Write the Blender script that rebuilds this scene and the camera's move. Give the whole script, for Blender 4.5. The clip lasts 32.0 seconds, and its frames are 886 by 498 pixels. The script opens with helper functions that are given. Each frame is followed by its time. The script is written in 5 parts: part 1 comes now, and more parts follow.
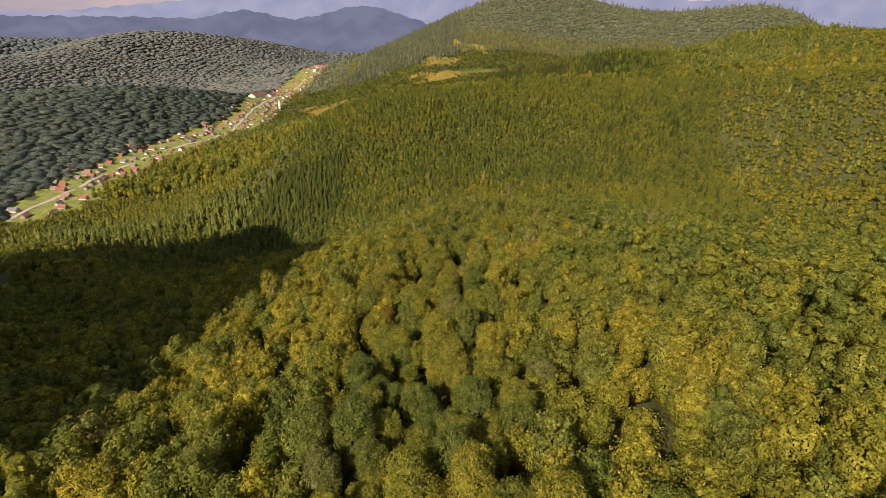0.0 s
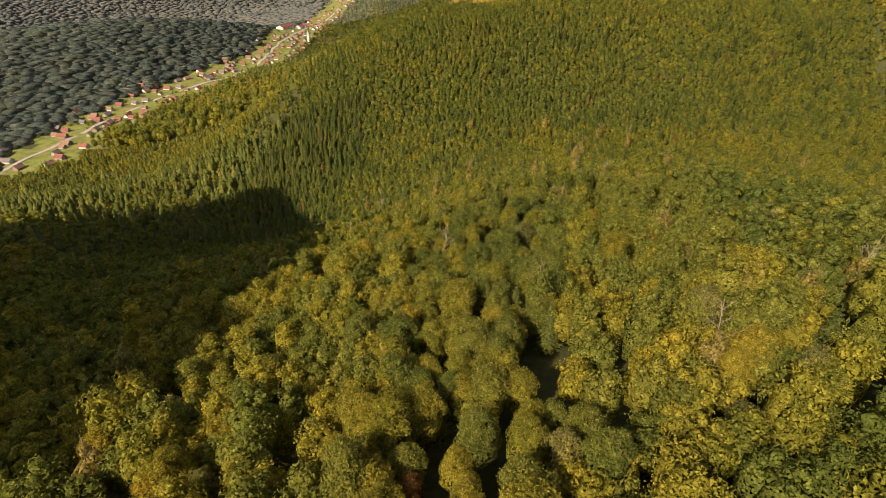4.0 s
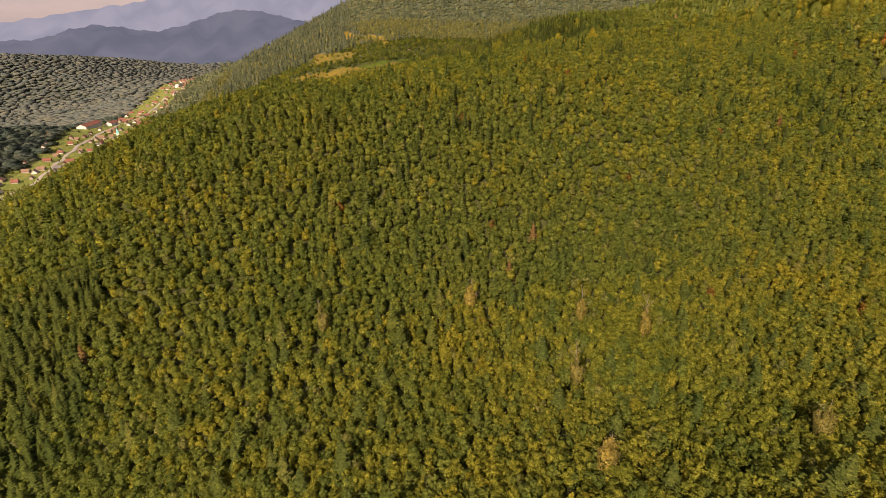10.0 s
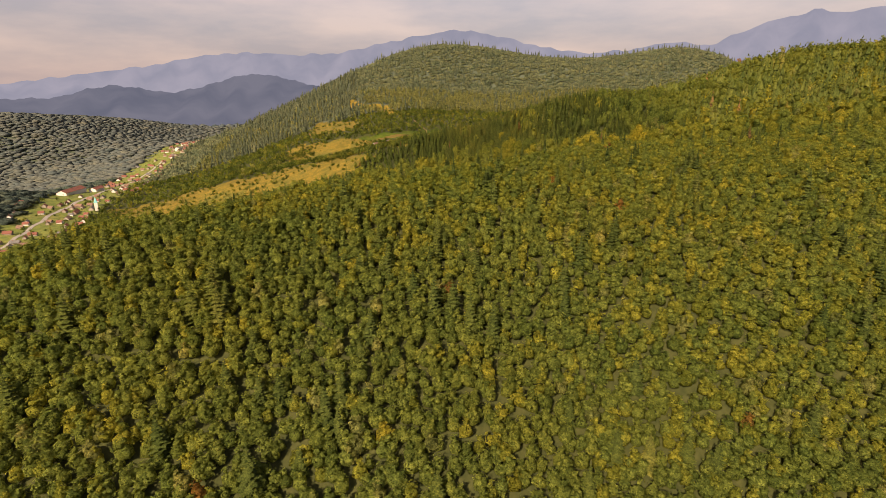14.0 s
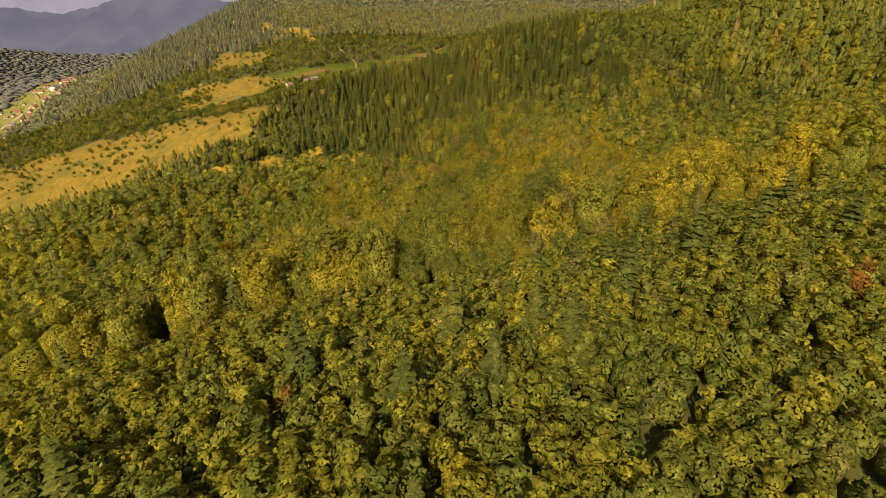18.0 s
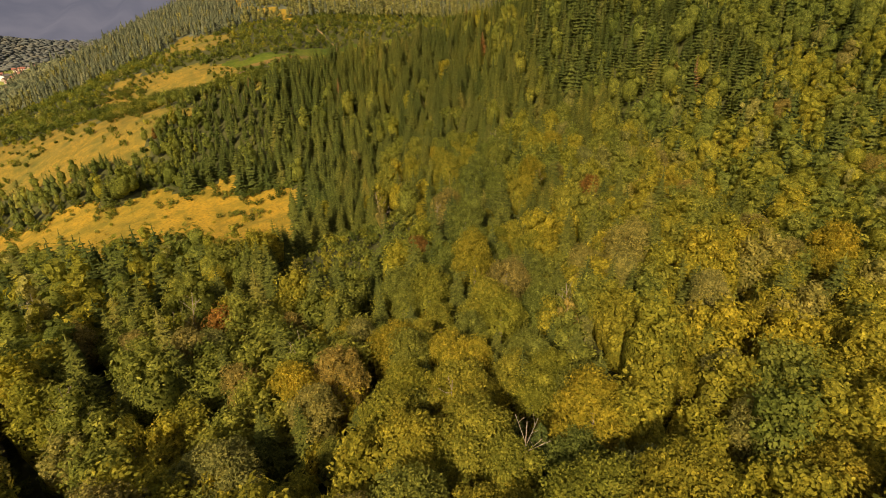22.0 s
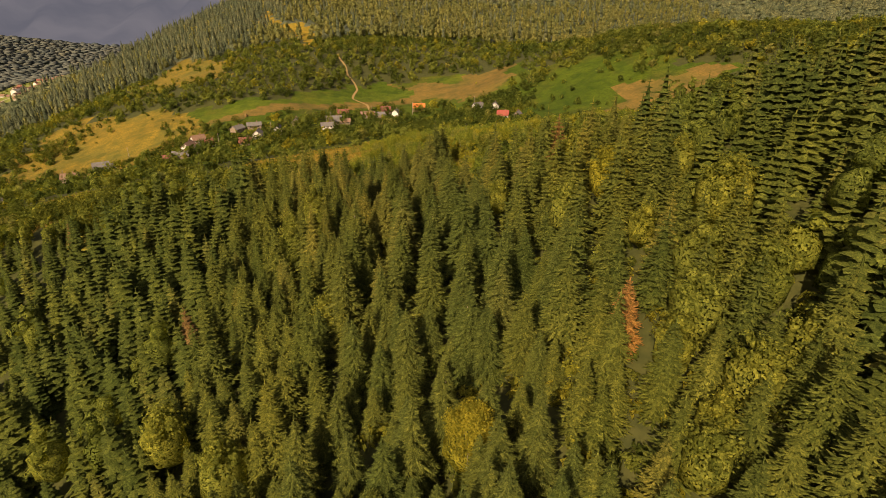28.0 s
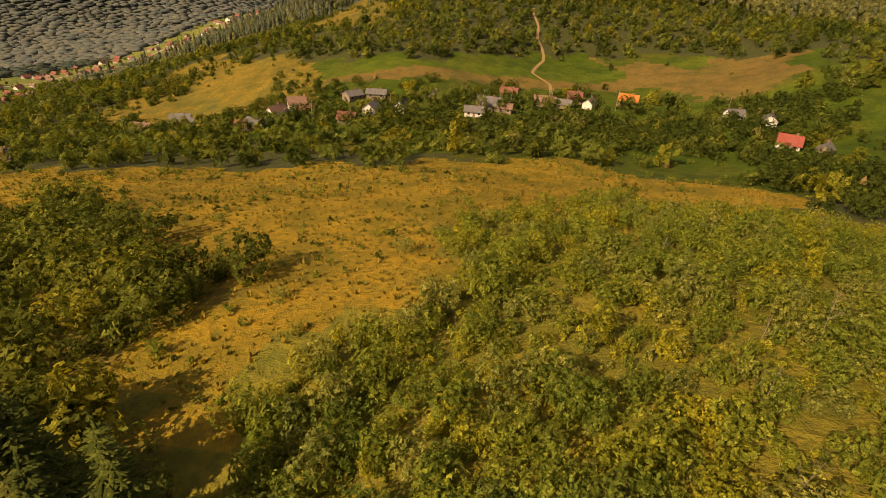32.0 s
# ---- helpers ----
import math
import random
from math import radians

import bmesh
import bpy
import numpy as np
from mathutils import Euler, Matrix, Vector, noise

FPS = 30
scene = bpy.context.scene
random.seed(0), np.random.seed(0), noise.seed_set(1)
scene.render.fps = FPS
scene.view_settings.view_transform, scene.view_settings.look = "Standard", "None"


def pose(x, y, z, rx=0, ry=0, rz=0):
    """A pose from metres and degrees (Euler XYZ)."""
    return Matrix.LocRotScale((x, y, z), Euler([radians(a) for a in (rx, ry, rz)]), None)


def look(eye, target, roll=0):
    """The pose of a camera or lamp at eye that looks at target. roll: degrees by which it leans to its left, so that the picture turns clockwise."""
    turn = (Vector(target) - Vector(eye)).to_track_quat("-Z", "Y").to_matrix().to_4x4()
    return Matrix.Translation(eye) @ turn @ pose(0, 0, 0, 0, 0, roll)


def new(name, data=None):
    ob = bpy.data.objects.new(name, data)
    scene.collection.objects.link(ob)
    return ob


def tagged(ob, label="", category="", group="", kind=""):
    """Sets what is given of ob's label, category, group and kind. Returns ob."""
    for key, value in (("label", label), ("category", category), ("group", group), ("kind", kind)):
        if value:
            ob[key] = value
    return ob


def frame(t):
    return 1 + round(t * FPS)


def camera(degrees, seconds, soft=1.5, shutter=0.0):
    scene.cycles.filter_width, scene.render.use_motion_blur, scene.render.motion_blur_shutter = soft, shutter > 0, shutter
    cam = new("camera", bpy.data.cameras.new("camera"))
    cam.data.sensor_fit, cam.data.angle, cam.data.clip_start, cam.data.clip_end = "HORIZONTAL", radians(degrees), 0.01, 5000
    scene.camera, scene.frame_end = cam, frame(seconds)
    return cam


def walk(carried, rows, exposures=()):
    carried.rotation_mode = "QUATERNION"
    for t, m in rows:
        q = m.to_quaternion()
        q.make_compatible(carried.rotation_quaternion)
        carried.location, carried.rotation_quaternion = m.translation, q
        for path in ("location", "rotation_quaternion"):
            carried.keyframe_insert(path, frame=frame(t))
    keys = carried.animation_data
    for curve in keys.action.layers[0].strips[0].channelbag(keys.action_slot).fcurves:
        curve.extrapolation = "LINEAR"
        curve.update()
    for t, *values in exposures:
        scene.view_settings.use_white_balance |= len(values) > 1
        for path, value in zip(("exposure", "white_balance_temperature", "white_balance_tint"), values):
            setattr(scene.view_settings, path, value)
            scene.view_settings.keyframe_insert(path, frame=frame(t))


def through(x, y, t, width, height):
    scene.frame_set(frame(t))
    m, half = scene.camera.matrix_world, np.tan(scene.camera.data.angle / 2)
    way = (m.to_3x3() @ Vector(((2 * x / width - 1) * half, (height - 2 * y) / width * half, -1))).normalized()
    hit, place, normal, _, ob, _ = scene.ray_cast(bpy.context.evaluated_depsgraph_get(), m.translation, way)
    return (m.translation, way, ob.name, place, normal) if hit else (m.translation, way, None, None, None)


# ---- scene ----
cam = camera(80.53, 32.0, soft=0.3)
PATH = [
    (0, (-2.82, -0.06, 246.97), (-2.63, 91.70, 207.24), 2.88),
    (0.5, (-1.91, 4.80, 245.52), (-2.47, 97.13, 207.11), 2.73),
    (1, (-1.07, 8.82, 244.36), (-2.77, 101.36, 206.49), 2.45),
    (1.5, (-1.05, 16.52, 242.42), (-3.65, 109.15, 204.83), 1.99),
    (2, (-2.74, 28.20, 239.24), (-4.87, 120.79, 201.52), 2.02),
    (2.5, (-4.49, 40.22, 235.92), (-6.20, 132.69, 197.89), 2.04),
    (4.5, (-6.81, 96.66, 226.61), (-14.77, 181.57, 174.40), 1.10),
    (5, (-7.79, 109.46, 223.25), (-15.01, 195.42, 172.66), 1.05),
    (5.5, (-8.71, 121.96, 221.01), (-14.18, 210.90, 175.62), 0.94),
    (6, (-9.44, 134.33, 219.09), (-11.63, 225.25, 177.50), 1.04),
    (6.5, (-9.61, 146.38, 218.49), (-6.30, 237.65, 177.76), 1.74),
    (7, (-8.60, 151.89, 219.16), (1.65, 243.23, 179.75), 2.79),
    (7.5, (-7.55, 159.77, 219.45), (6.68, 251.06, 181.18), 3.29),
    (8, (-7.32, 174.27, 219.34), (8.42, 265.39, 181.28), 3.06),
    (8.5, (-7.32, 191.49, 218.22), (8.23, 282.56, 179.93), 0.82),
    (9, (-5.43, 207.50, 217.79), (10.10, 298.37, 179.03), -0.26),
    (9.5, (-4.60, 224.72, 216.65), (10.65, 315.52, 177.61), -1.26),
    (10, (-2.96, 242.89, 215.88), (11.91, 333.51, 176.29), -1.80),
    (10.5, (-0.60, 256.94, 215.92), (12.74, 348.02, 176.85), -2.16),
    (11, (2.48, 269.84, 216.38), (14.12, 362.41, 180.39), -1.78),
    (11.5, (5.55, 282.35, 217.19), (24.54, 374.75, 184.00), 0.21),
    (12, (8.18, 288.52, 219.24), (28.57, 381.40, 188.31), 0.47),
    (12.5, (11.28, 293.86, 221.47), (29.78, 387.55, 191.80), 0.16),
    (13, (14.33, 305.11, 222.71), (31.05, 399.19, 193.22), -0.18),
    (13.5, (17.49, 318.20, 223.99), (32.93, 412.51, 194.56), -0.34),
    (14, (20.27, 331.11, 225.16), (34.60, 425.69, 196.02), -0.46),
    (14.5, (22.96, 344.20, 226.85), (38.90, 438.52, 197.71), -0.22),
    (16.5, (36.88, 409.29, 229.72), (62.80, 497.86, 191.19), 0.88),
    (17, (41.68, 426.54, 230.81), (64.83, 514.79, 189.88), 0.24),
    (17.5, (46.82, 444.55, 231.04), (69.07, 532.76, 189.52), -0.35),
    (18, (51.75, 463.22, 230.25), (74.26, 550.92, 187.81), -1.14),
    (18.5, (57.24, 481.20, 229.19), (80.25, 568.30, 185.77), -1.98),
    (19, (63.07, 497.51, 227.28), (85.60, 583.98, 182.39), -2.14),
    (19.5, (69.19, 514.06, 225.21), (90.18, 599.78, 178.20), -2.33),
    (20, (75.32, 530.09, 222.75), (95.27, 615.90, 175.44), -2.23),
    (20.5, (81.57, 546.84, 220.04), (100.86, 632.71, 172.56), -1.09),
    (21, (86.19, 565.06, 216.34), (105.78, 650.66, 168.49), -0.22),
    (21.5, (91.95, 583.41, 213.34), (111.87, 668.96, 165.55), -0.54),
    (22, (96.83, 600.13, 211.48), (117.58, 687.54, 167.55), -1.05),
    (22.5, (101.74, 616.46, 211.27), (123.56, 707.22, 175.42), -1.45),
    (23, (107.01, 632.00, 213.51), (128.61, 723.02, 178.18), -2.02),
    (23.5, (112.19, 646.53, 215.18), (133.39, 737.17, 178.64), -3.04),
    (24, (116.96, 660.94, 216.61), (137.63, 751.62, 179.88), -3.38),
    (24.5, (122.11, 676.13, 218.50), (142.08, 766.89, 181.58), -3.33),
    (25, (127.59, 690.43, 219.92), (146.64, 781.32, 182.81), -2.14),
    (25.5, (132.73, 703.82, 221.27), (150.49, 795.00, 184.25), -1.06),
    (27.5, (142.67, 768.41, 224.13), (153.20, 859.18, 183.51), -0.75),
    (28, (145.76, 787.62, 223.83), (156.14, 877.14, 180.49), -0.21),
    (28.5, (148.85, 806.21, 222.65), (156.60, 894.78, 176.88), -0.24),
    (29, (150.97, 823.03, 221.91), (151.52, 911.67, 175.63), -1.53),
    (29.5, (152.44, 839.26, 220.45), (149.99, 927.75, 173.95), -1.76),
    (30, (153.03, 857.57, 216.96), (147.50, 945.73, 170.08), -0.85),
    (30.5, (153.74, 872.84, 214.74), (144.49, 959.52, 165.76), -0.35),
    (31, (154.25, 886.03, 212.67), (141.64, 969.50, 159.06), 0.85),
    (31.5, (153.83, 897.96, 209.92), (136.20, 981.22, 157.43), 3.31),
    (32, (152.44, 908.61, 207.24), (131.97, 993.23, 158.04), 3.74),
]

walk(cam, [(t, look(eye, target, roll)) for t, eye, target, roll in PATH],
     exposures=[(0, 1.16, 6100, 24), (8, 1.1, 6850, 24), (13, 1.02, 6850, 21), (20, 1.12, 7600, 20), (25, 0.93, 7350, 17), (29, 0.84, 7900, 19), (32, 0.72, 8450, 21)])

# ---- sky, sun, exposure ----
SUN_AZ, SUN_EL = -148.0, 35.0          # degrees; azimuth from +y towards +x
world = bpy.data.worlds.new("sky")
scene.world = world
world.use_nodes = True
wn, wl = world.node_tree.nodes, world.node_tree.links
wn.clear()
sky = wn.new("ShaderNodeTexSky")
sky.sky_type = "NISHITA"
sky.sun_disc = False
sky.sun_elevation, sky.sun_rotation = radians(SUN_EL), radians(SUN_AZ)
sky.dust_density, sky.air_density = 3.0, 1.2
coord = wn.new("ShaderNodeTexCoord")
squash = wn.new("ShaderNodeMapping")
squash.inputs["Scale"].default_value = (1.0, 1.0, 4.0)
wl.new(coord.outputs["Generated"], squash.inputs["Vector"])
puffs = wn.new("ShaderNodeTexNoise")
puffs.inputs["Scale"].default_value, puffs.inputs["Detail"].default_value = 3.2, 7.0
puffs.inputs["Roughness"].default_value = 0.55
wl.new(squash.outputs["Vector"], puffs.inputs["Vector"])
ramp = wn.new("ShaderNodeValToRGB")
ramp.color_ramp.elements[0].position, ramp.color_ramp.elements[1].position = 0.38, 0.66
wl.new(puffs.outputs["Fac"], ramp.inputs["Fac"])
veil = wn.new("ShaderNodeMix")
veil.data_type = "RGBA"
veil.inputs["A"].default_value = (2.4, 2.15, 2.3, 1)
veil.inputs["B"].default_value = (4.2, 3.3, 2.9, 1)
wl.new(ramp.outputs["Color"], veil.inputs["Factor"])
blend = wn.new("ShaderNodeMix")
blend.data_type = "RGBA"
rise_ = wn.new("ShaderNodeSeparateXYZ")
wl.new(coord.outputs["Generated"], rise_.inputs[0])
thin = wn.new("ShaderNodeMapRange")
thin.inputs["From Min"].default_value, thin.inputs["From Max"].default_value = 0.08, 0.6
thin.inputs["To Min"].default_value, thin.inputs["To Max"].default_value = 0.78, 0.34
wl.new(rise_.outputs["Z"], thin.inputs["Value"])
wl.new(thin.outputs["Result"], blend.inputs["Factor"])
wl.new(sky.outputs["Color"], blend.inputs["A"])
wl.new(veil.outputs["Result"], blend.inputs["B"])
glow = wn.new("ShaderNodeBackground")
glow.inputs["Strength"].default_value = 0.085
wl.new(blend.outputs["Result"], glow.inputs["Color"])
wl.new(glow.outputs["Background"], wn.new("ShaderNodeOutputWorld").inputs["Surface"])

sun = new("sun", bpy.data.lights.new("sun", "SUN"))
sun.data.energy, sun.data.angle, sun.data.color = 5.0, radians(0.6), (1.0, 0.84, 0.6)
az, el = radians(SUN_AZ), radians(SUN_EL)
to_sun = Vector((math.sin(az) * math.cos(el), math.cos(az) * math.cos(el), math.sin(el)))
sun.matrix_world = look(to_sun * 900, (0, 0, 0))

# ---- materials ----
def shader(name, build):
    m = bpy.data.materials.new(name)
    m.use_nodes = True
    n, l = m.node_tree.nodes, m.node_tree.links
    n.clear()
    out = n.new("ShaderNodeOutputMaterial")
    l.new(build(n, l), out.inputs["Surface"])
    return m


def noise_tex(n, l, scale, detail=4.0, rough=0.6, coords="Object"):
    c = n.new("ShaderNodeTexCoord")
    t = n.new("ShaderNodeTexNoise")
    t.inputs["Scale"].default_value, t.inputs["Detail"].default_value, t.inputs["Roughness"].default_value = scale, detail, rough
    l.new(c.outputs[coords], t.inputs["Vector"])
    return t.outputs["Fac"]


def world_noise(n, l, scale, detail=3.0):
    g = n.new("ShaderNodeNewGeometry")
    t = n.new("ShaderNodeTexNoise")
    t.inputs["Scale"].default_value, t.inputs["Detail"].default_value = scale, detail
    l.new(g.outputs["Position"], t.inputs["Vector"])
    return t.outputs["Fac"]


def ramp_of(n, l, fac, stops):
    r = n.new("ShaderNodeValToRGB")
    e = r.color_ramp.elements
    while len(e) < len(stops):
        e.new(0.5)
    for el_, (p, c) in zip(e, stops):
        el_.position, el_.color = p, (*c, 1)
    l.new(fac, r.inputs["Fac"])
    return r.outputs["Color"]


def mixed(n, l, fac, a, b, kind="MIX"):
    m = n.new("ShaderNodeMix")
    m.data_type, m.blend_type = "RGBA", kind
    for v, s in ((fac, "Factor"), (a, "A"), (b, "B")):
        if isinstance(v, (int, float)):
            m.inputs[s].default_value = v
        elif isinstance(v, tuple):
            m.inputs[s].default_value = (*v, 1)
        else:
            l.new(v, m.inputs[s])
    return m.outputs["Result"]


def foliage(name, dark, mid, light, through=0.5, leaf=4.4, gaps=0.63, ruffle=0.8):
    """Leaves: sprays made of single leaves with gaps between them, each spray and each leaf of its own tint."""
    def build(n, l):
        g = n.new("ShaderNodeNewGeometry")
        isle = g.outputs["Random Per Island"]
        o = n.new("ShaderNodeObjectInfo")
        own = ramp_of(n, l, o.outputs["Random"], ((0.0, (0.82, 0.88, 0.86)), (0.5, (1.0, 1.0, 1.0)), (1.0, (1.2, 1.12, 0.96))))
        tree = n.new("ShaderNodeAttribute")
        tree.attribute_name = "own_tint"
        each_tree = ramp_of(n, l, tree.outputs["Fac"], ((0.0, (1.0, 1.0, 1.0)), (0.05, (0.8, 0.86, 0.86)), (0.5, (1.0, 1.0, 0.98)), (1.0, (1.18, 1.13, 1.0))))
        own = mixed(n, l, 1.0, own, each_tree, "MULTIPLY")
        dark_, mid_, light_ = (tuple(m + 0.6 * (c - m) for c, m in zip(col3, mid)) for col3 in (dark, mid, light))
        drift = ramp_of(n, l, world_noise(n, l, 0.03), ((0.3, (0.84, 0.9, 0.9)), (0.5, (1.0, 1.0, 1.0)), (0.72, (1.16, 1.07, 0.92))))
        tint = ramp_of(n, l, isle, ((0.0, dark_), (0.5, mid_), (1.0, light_)))
        col = mixed(n, l, 1.0, mixed(n, l, 1.0, tint, own, "MULTIPLY"), drift, "MULTIPLY")
        d = n.new("ShaderNodeBsdfDiffuse")
        t = n.new("ShaderNodeBsdfTranslucent")
        s = n.new("ShaderNodeMixShader")
        s.inputs[0].default_value = through
        last = s.outputs[0]
        if leaf:
            cell = n.new("ShaderNodeTexVoronoi")
            cell.inputs["Scale"].default_value = leaf
            l.new(g.outputs["Position"], cell.inputs["Vector"])
            each = n.new("ShaderNodeSeparateColor")
            l.new(cell.outputs["Color"], each.inputs[0])
            col = mixed(n, l, 1.0, col, ramp_of(n, l, each.outputs[0], ((0.0, (0.6, 0.64, 0.62)), (1.0, (1.42, 1.36, 1.3)))), "MULTIPLY")
            spray = n.new("ShaderNodeTexVoronoi")
            spray.inputs["Scale"].default_value = leaf * 0.36
            l.new(g.outputs["Position"], spray.inputs["Vector"])
            part_ = n.new("ShaderNodeSeparateColor")
            l.new(spray.outputs["Color"], part_.inputs[0])
            col = mixed(n, l, 1.0, col, ramp_of(n, l, part_.outputs[1], ((0.0, (0.6, 0.64, 0.64)), (1.0, (1.38, 1.34, 1.22)))), "MULTIPLY")
            both = mixed(n, l, 0.55, cell.outputs["Color"], spray.outputs["Color"])
            off = n.new("ShaderNodeVectorMath")
            off.operation = "SUBTRACT"
            off.inputs[1].default_value = (0.5, 0.5, 0.45)
            l.new(both, off.inputs[0])
            by = n.new("ShaderNodeVectorMath")
            by.operation = "SCALE"
            by.inputs["Scale"].default_value = ruffle
            l.new(off.outputs[0], by.inputs[0])
            tip = n.new("ShaderNodeVectorMath")
            tip.operation = "ADD"
            l.new(g.outputs["Normal"], tip.inputs[0])
            l.new(by.outputs[0], tip.inputs[1])
            unit = n.new("ShaderNodeVectorMath")
            unit.operation = "NORMALIZE"
            l.new(tip.outputs[0], unit.inputs[0])
            l.new(unit.outputs[0], d.inputs["Normal"])
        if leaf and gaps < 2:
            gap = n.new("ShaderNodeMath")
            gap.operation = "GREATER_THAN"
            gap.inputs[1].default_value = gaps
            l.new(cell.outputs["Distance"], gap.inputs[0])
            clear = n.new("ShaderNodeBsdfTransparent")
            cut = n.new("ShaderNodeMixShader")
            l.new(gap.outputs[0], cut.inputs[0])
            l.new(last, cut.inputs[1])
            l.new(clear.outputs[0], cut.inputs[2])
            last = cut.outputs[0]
        l.new(col, d.inputs["Color"])
        l.new(mixed(n, l, 1.0, col, (1.25, 1.15, 0.55), "MULTIPLY"), t.inputs["Color"])
        l.new(d.outputs[0], s.inputs[1])
        l.new(t.outputs[0], s.inputs[2])
        return last
    return shader(name, build)


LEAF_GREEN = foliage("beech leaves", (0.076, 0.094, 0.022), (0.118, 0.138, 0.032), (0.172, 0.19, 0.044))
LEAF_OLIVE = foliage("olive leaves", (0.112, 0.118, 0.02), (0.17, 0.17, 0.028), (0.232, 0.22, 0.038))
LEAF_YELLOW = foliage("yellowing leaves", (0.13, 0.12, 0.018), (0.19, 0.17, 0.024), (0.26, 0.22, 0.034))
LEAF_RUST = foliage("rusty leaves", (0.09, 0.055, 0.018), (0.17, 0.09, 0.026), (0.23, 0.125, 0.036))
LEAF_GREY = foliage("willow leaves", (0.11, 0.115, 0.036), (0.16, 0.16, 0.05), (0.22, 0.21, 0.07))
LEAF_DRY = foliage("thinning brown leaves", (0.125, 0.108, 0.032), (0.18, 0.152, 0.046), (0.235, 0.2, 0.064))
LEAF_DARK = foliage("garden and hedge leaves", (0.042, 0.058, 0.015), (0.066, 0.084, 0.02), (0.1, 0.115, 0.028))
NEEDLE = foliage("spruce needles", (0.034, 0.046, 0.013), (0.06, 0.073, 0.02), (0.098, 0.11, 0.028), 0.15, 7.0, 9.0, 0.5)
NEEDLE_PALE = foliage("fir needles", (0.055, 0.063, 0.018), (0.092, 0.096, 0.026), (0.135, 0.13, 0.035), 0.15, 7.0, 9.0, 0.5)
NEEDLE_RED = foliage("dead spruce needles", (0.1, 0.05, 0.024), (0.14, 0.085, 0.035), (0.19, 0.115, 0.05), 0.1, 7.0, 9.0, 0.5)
# Haze is mixed into these far leaf and needle colours, bluer with distance.
FAR_LEAF = foliage("distant woods with haze tint", (0.086, 0.1, 0.066), (0.098, 0.114, 0.075), (0.112, 0.128, 0.083), 0.25, 1.2)
HILL_LEAF = foliage("hill woods with slight haze tint", (0.086, 0.096, 0.045), (0.106, 0.116, 0.052), (0.13, 0.138, 0.06), 0.25, 1.6)
FAR_NEEDLE = foliage("distant spruce with haze tint", (0.05, 0.06, 0.042), (0.066, 0.078, 0.053), (0.088, 0.098, 0.064), 0.1, 1.6)
HAZED_LEAF = foliage("valley woods with haze tint", (0.068, 0.081, 0.074), (0.073, 0.087, 0.079), (0.079, 0.093, 0.085), 0.2, 1.2)
OUTER_LEAF = foliage("outlying woods with strong haze tint", (0.074, 0.086, 0.09), (0.079, 0.092, 0.096), (0.085, 0.098, 0.101), 0.2, 0)


SAPLING_GREEN = foliage("sapling leaves", (0.098, 0.128, 0.025), (0.138, 0.168, 0.032), (0.19, 0.215, 0.042), 0.5, 8.5, 0.6, 0.6)
SAPLING_LIME = foliage("lime sapling leaves", (0.155, 0.165, 0.024), (0.205, 0.208, 0.03), (0.265, 0.255, 0.04), 0.5, 8.5, 0.6, 0.6)
SAPLING_GREY = foliage("grey-green shrub leaves", (0.12, 0.135, 0.04), (0.165, 0.18, 0.05), (0.22, 0.23, 0.065), 0.5, 8.5, 0.6, 0.6)
SCRUB_HUES = (SAPLING_GREEN, SAPLING_LIME, SAPLING_GREY)


def rough_paint(name, a, b, scale, rough=0.85, bump=0.0, metal=0.0, c=None):
    def build(n, l):
        p = n.new("ShaderNodeBsdfPrincipled")
        f = noise_tex(n, l, scale)
        col = ramp_of(n, l, f, ((0.3, a), (0.7, b)))
        if c:
            col = mixed(n, l, ramp_of(n, l, noise_tex(n, l, scale * 0.13), ((0.45, (0, 0, 0)), (0.65, (1, 1, 1)))), col, c)
        l.new(col, p.inputs["Base Color"])
        p.inputs["Roughness"].default_value, p.inputs["Metallic"].default_value = rough, metal
        p.inputs["Specular IOR Level"].default_value = 0.5 if rough < 0.5 else 0.12
        if bump:
            h = n.new("ShaderNodeBump")
            h.inputs["Strength"].default_value, h.inputs["Distance"].default_value = 0.6, bump
            l.new(f, h.inputs["Height"])
            l.new(h.outputs["Normal"], p.inputs["Normal"])
        return p.outputs[0]
    return shader(name, build)


def turf(name, a, b, c, fleck):
    """Grassland: broad drifts, tussocks and flecks, with relief."""
    def build(n, l):
        p = n.new("ShaderNodeBsdfPrincipled")
        broad = ramp_of(n, l, noise_tex(n, l, 0.028, 5), ((0.35, a), (0.5, b), (0.66, c)))
        blot = ramp_of(n, l, noise_tex(n, l, 0.13, 4, 0.65), ((0.38, (0.5, 0.64, 0.7)), (0.54, (0.97, 0.98, 1.0)), (0.7, (1.14, 1.08, 1.0))))
        broad = mixed(n, l, 1.0, broad, blot, "MULTIPLY")
        tuft = noise_tex(n, l, 0.9, 5, 0.7)
        col = mixed(n, l, ramp_of(n, l, tuft, ((0.38, (1, 1, 1)), (0.56, (0, 0, 0)))), broad, fleck)
        l.new(col, p.inputs["Base Color"])
        p.inputs["Roughness"].default_value, p.inputs["Specular IOR Level"].default_value = 0.95, 0.08
        h = n.new("ShaderNodeBump")
        h.inputs["Strength"].default_value, h.inputs["Distance"].default_value = 1.0, 0.5
        l.new(tuft, h.inputs["Height"])
        l.new(h.outputs["Normal"], p.inputs["Normal"])
        return p.outputs[0]
    return shader(name, build)


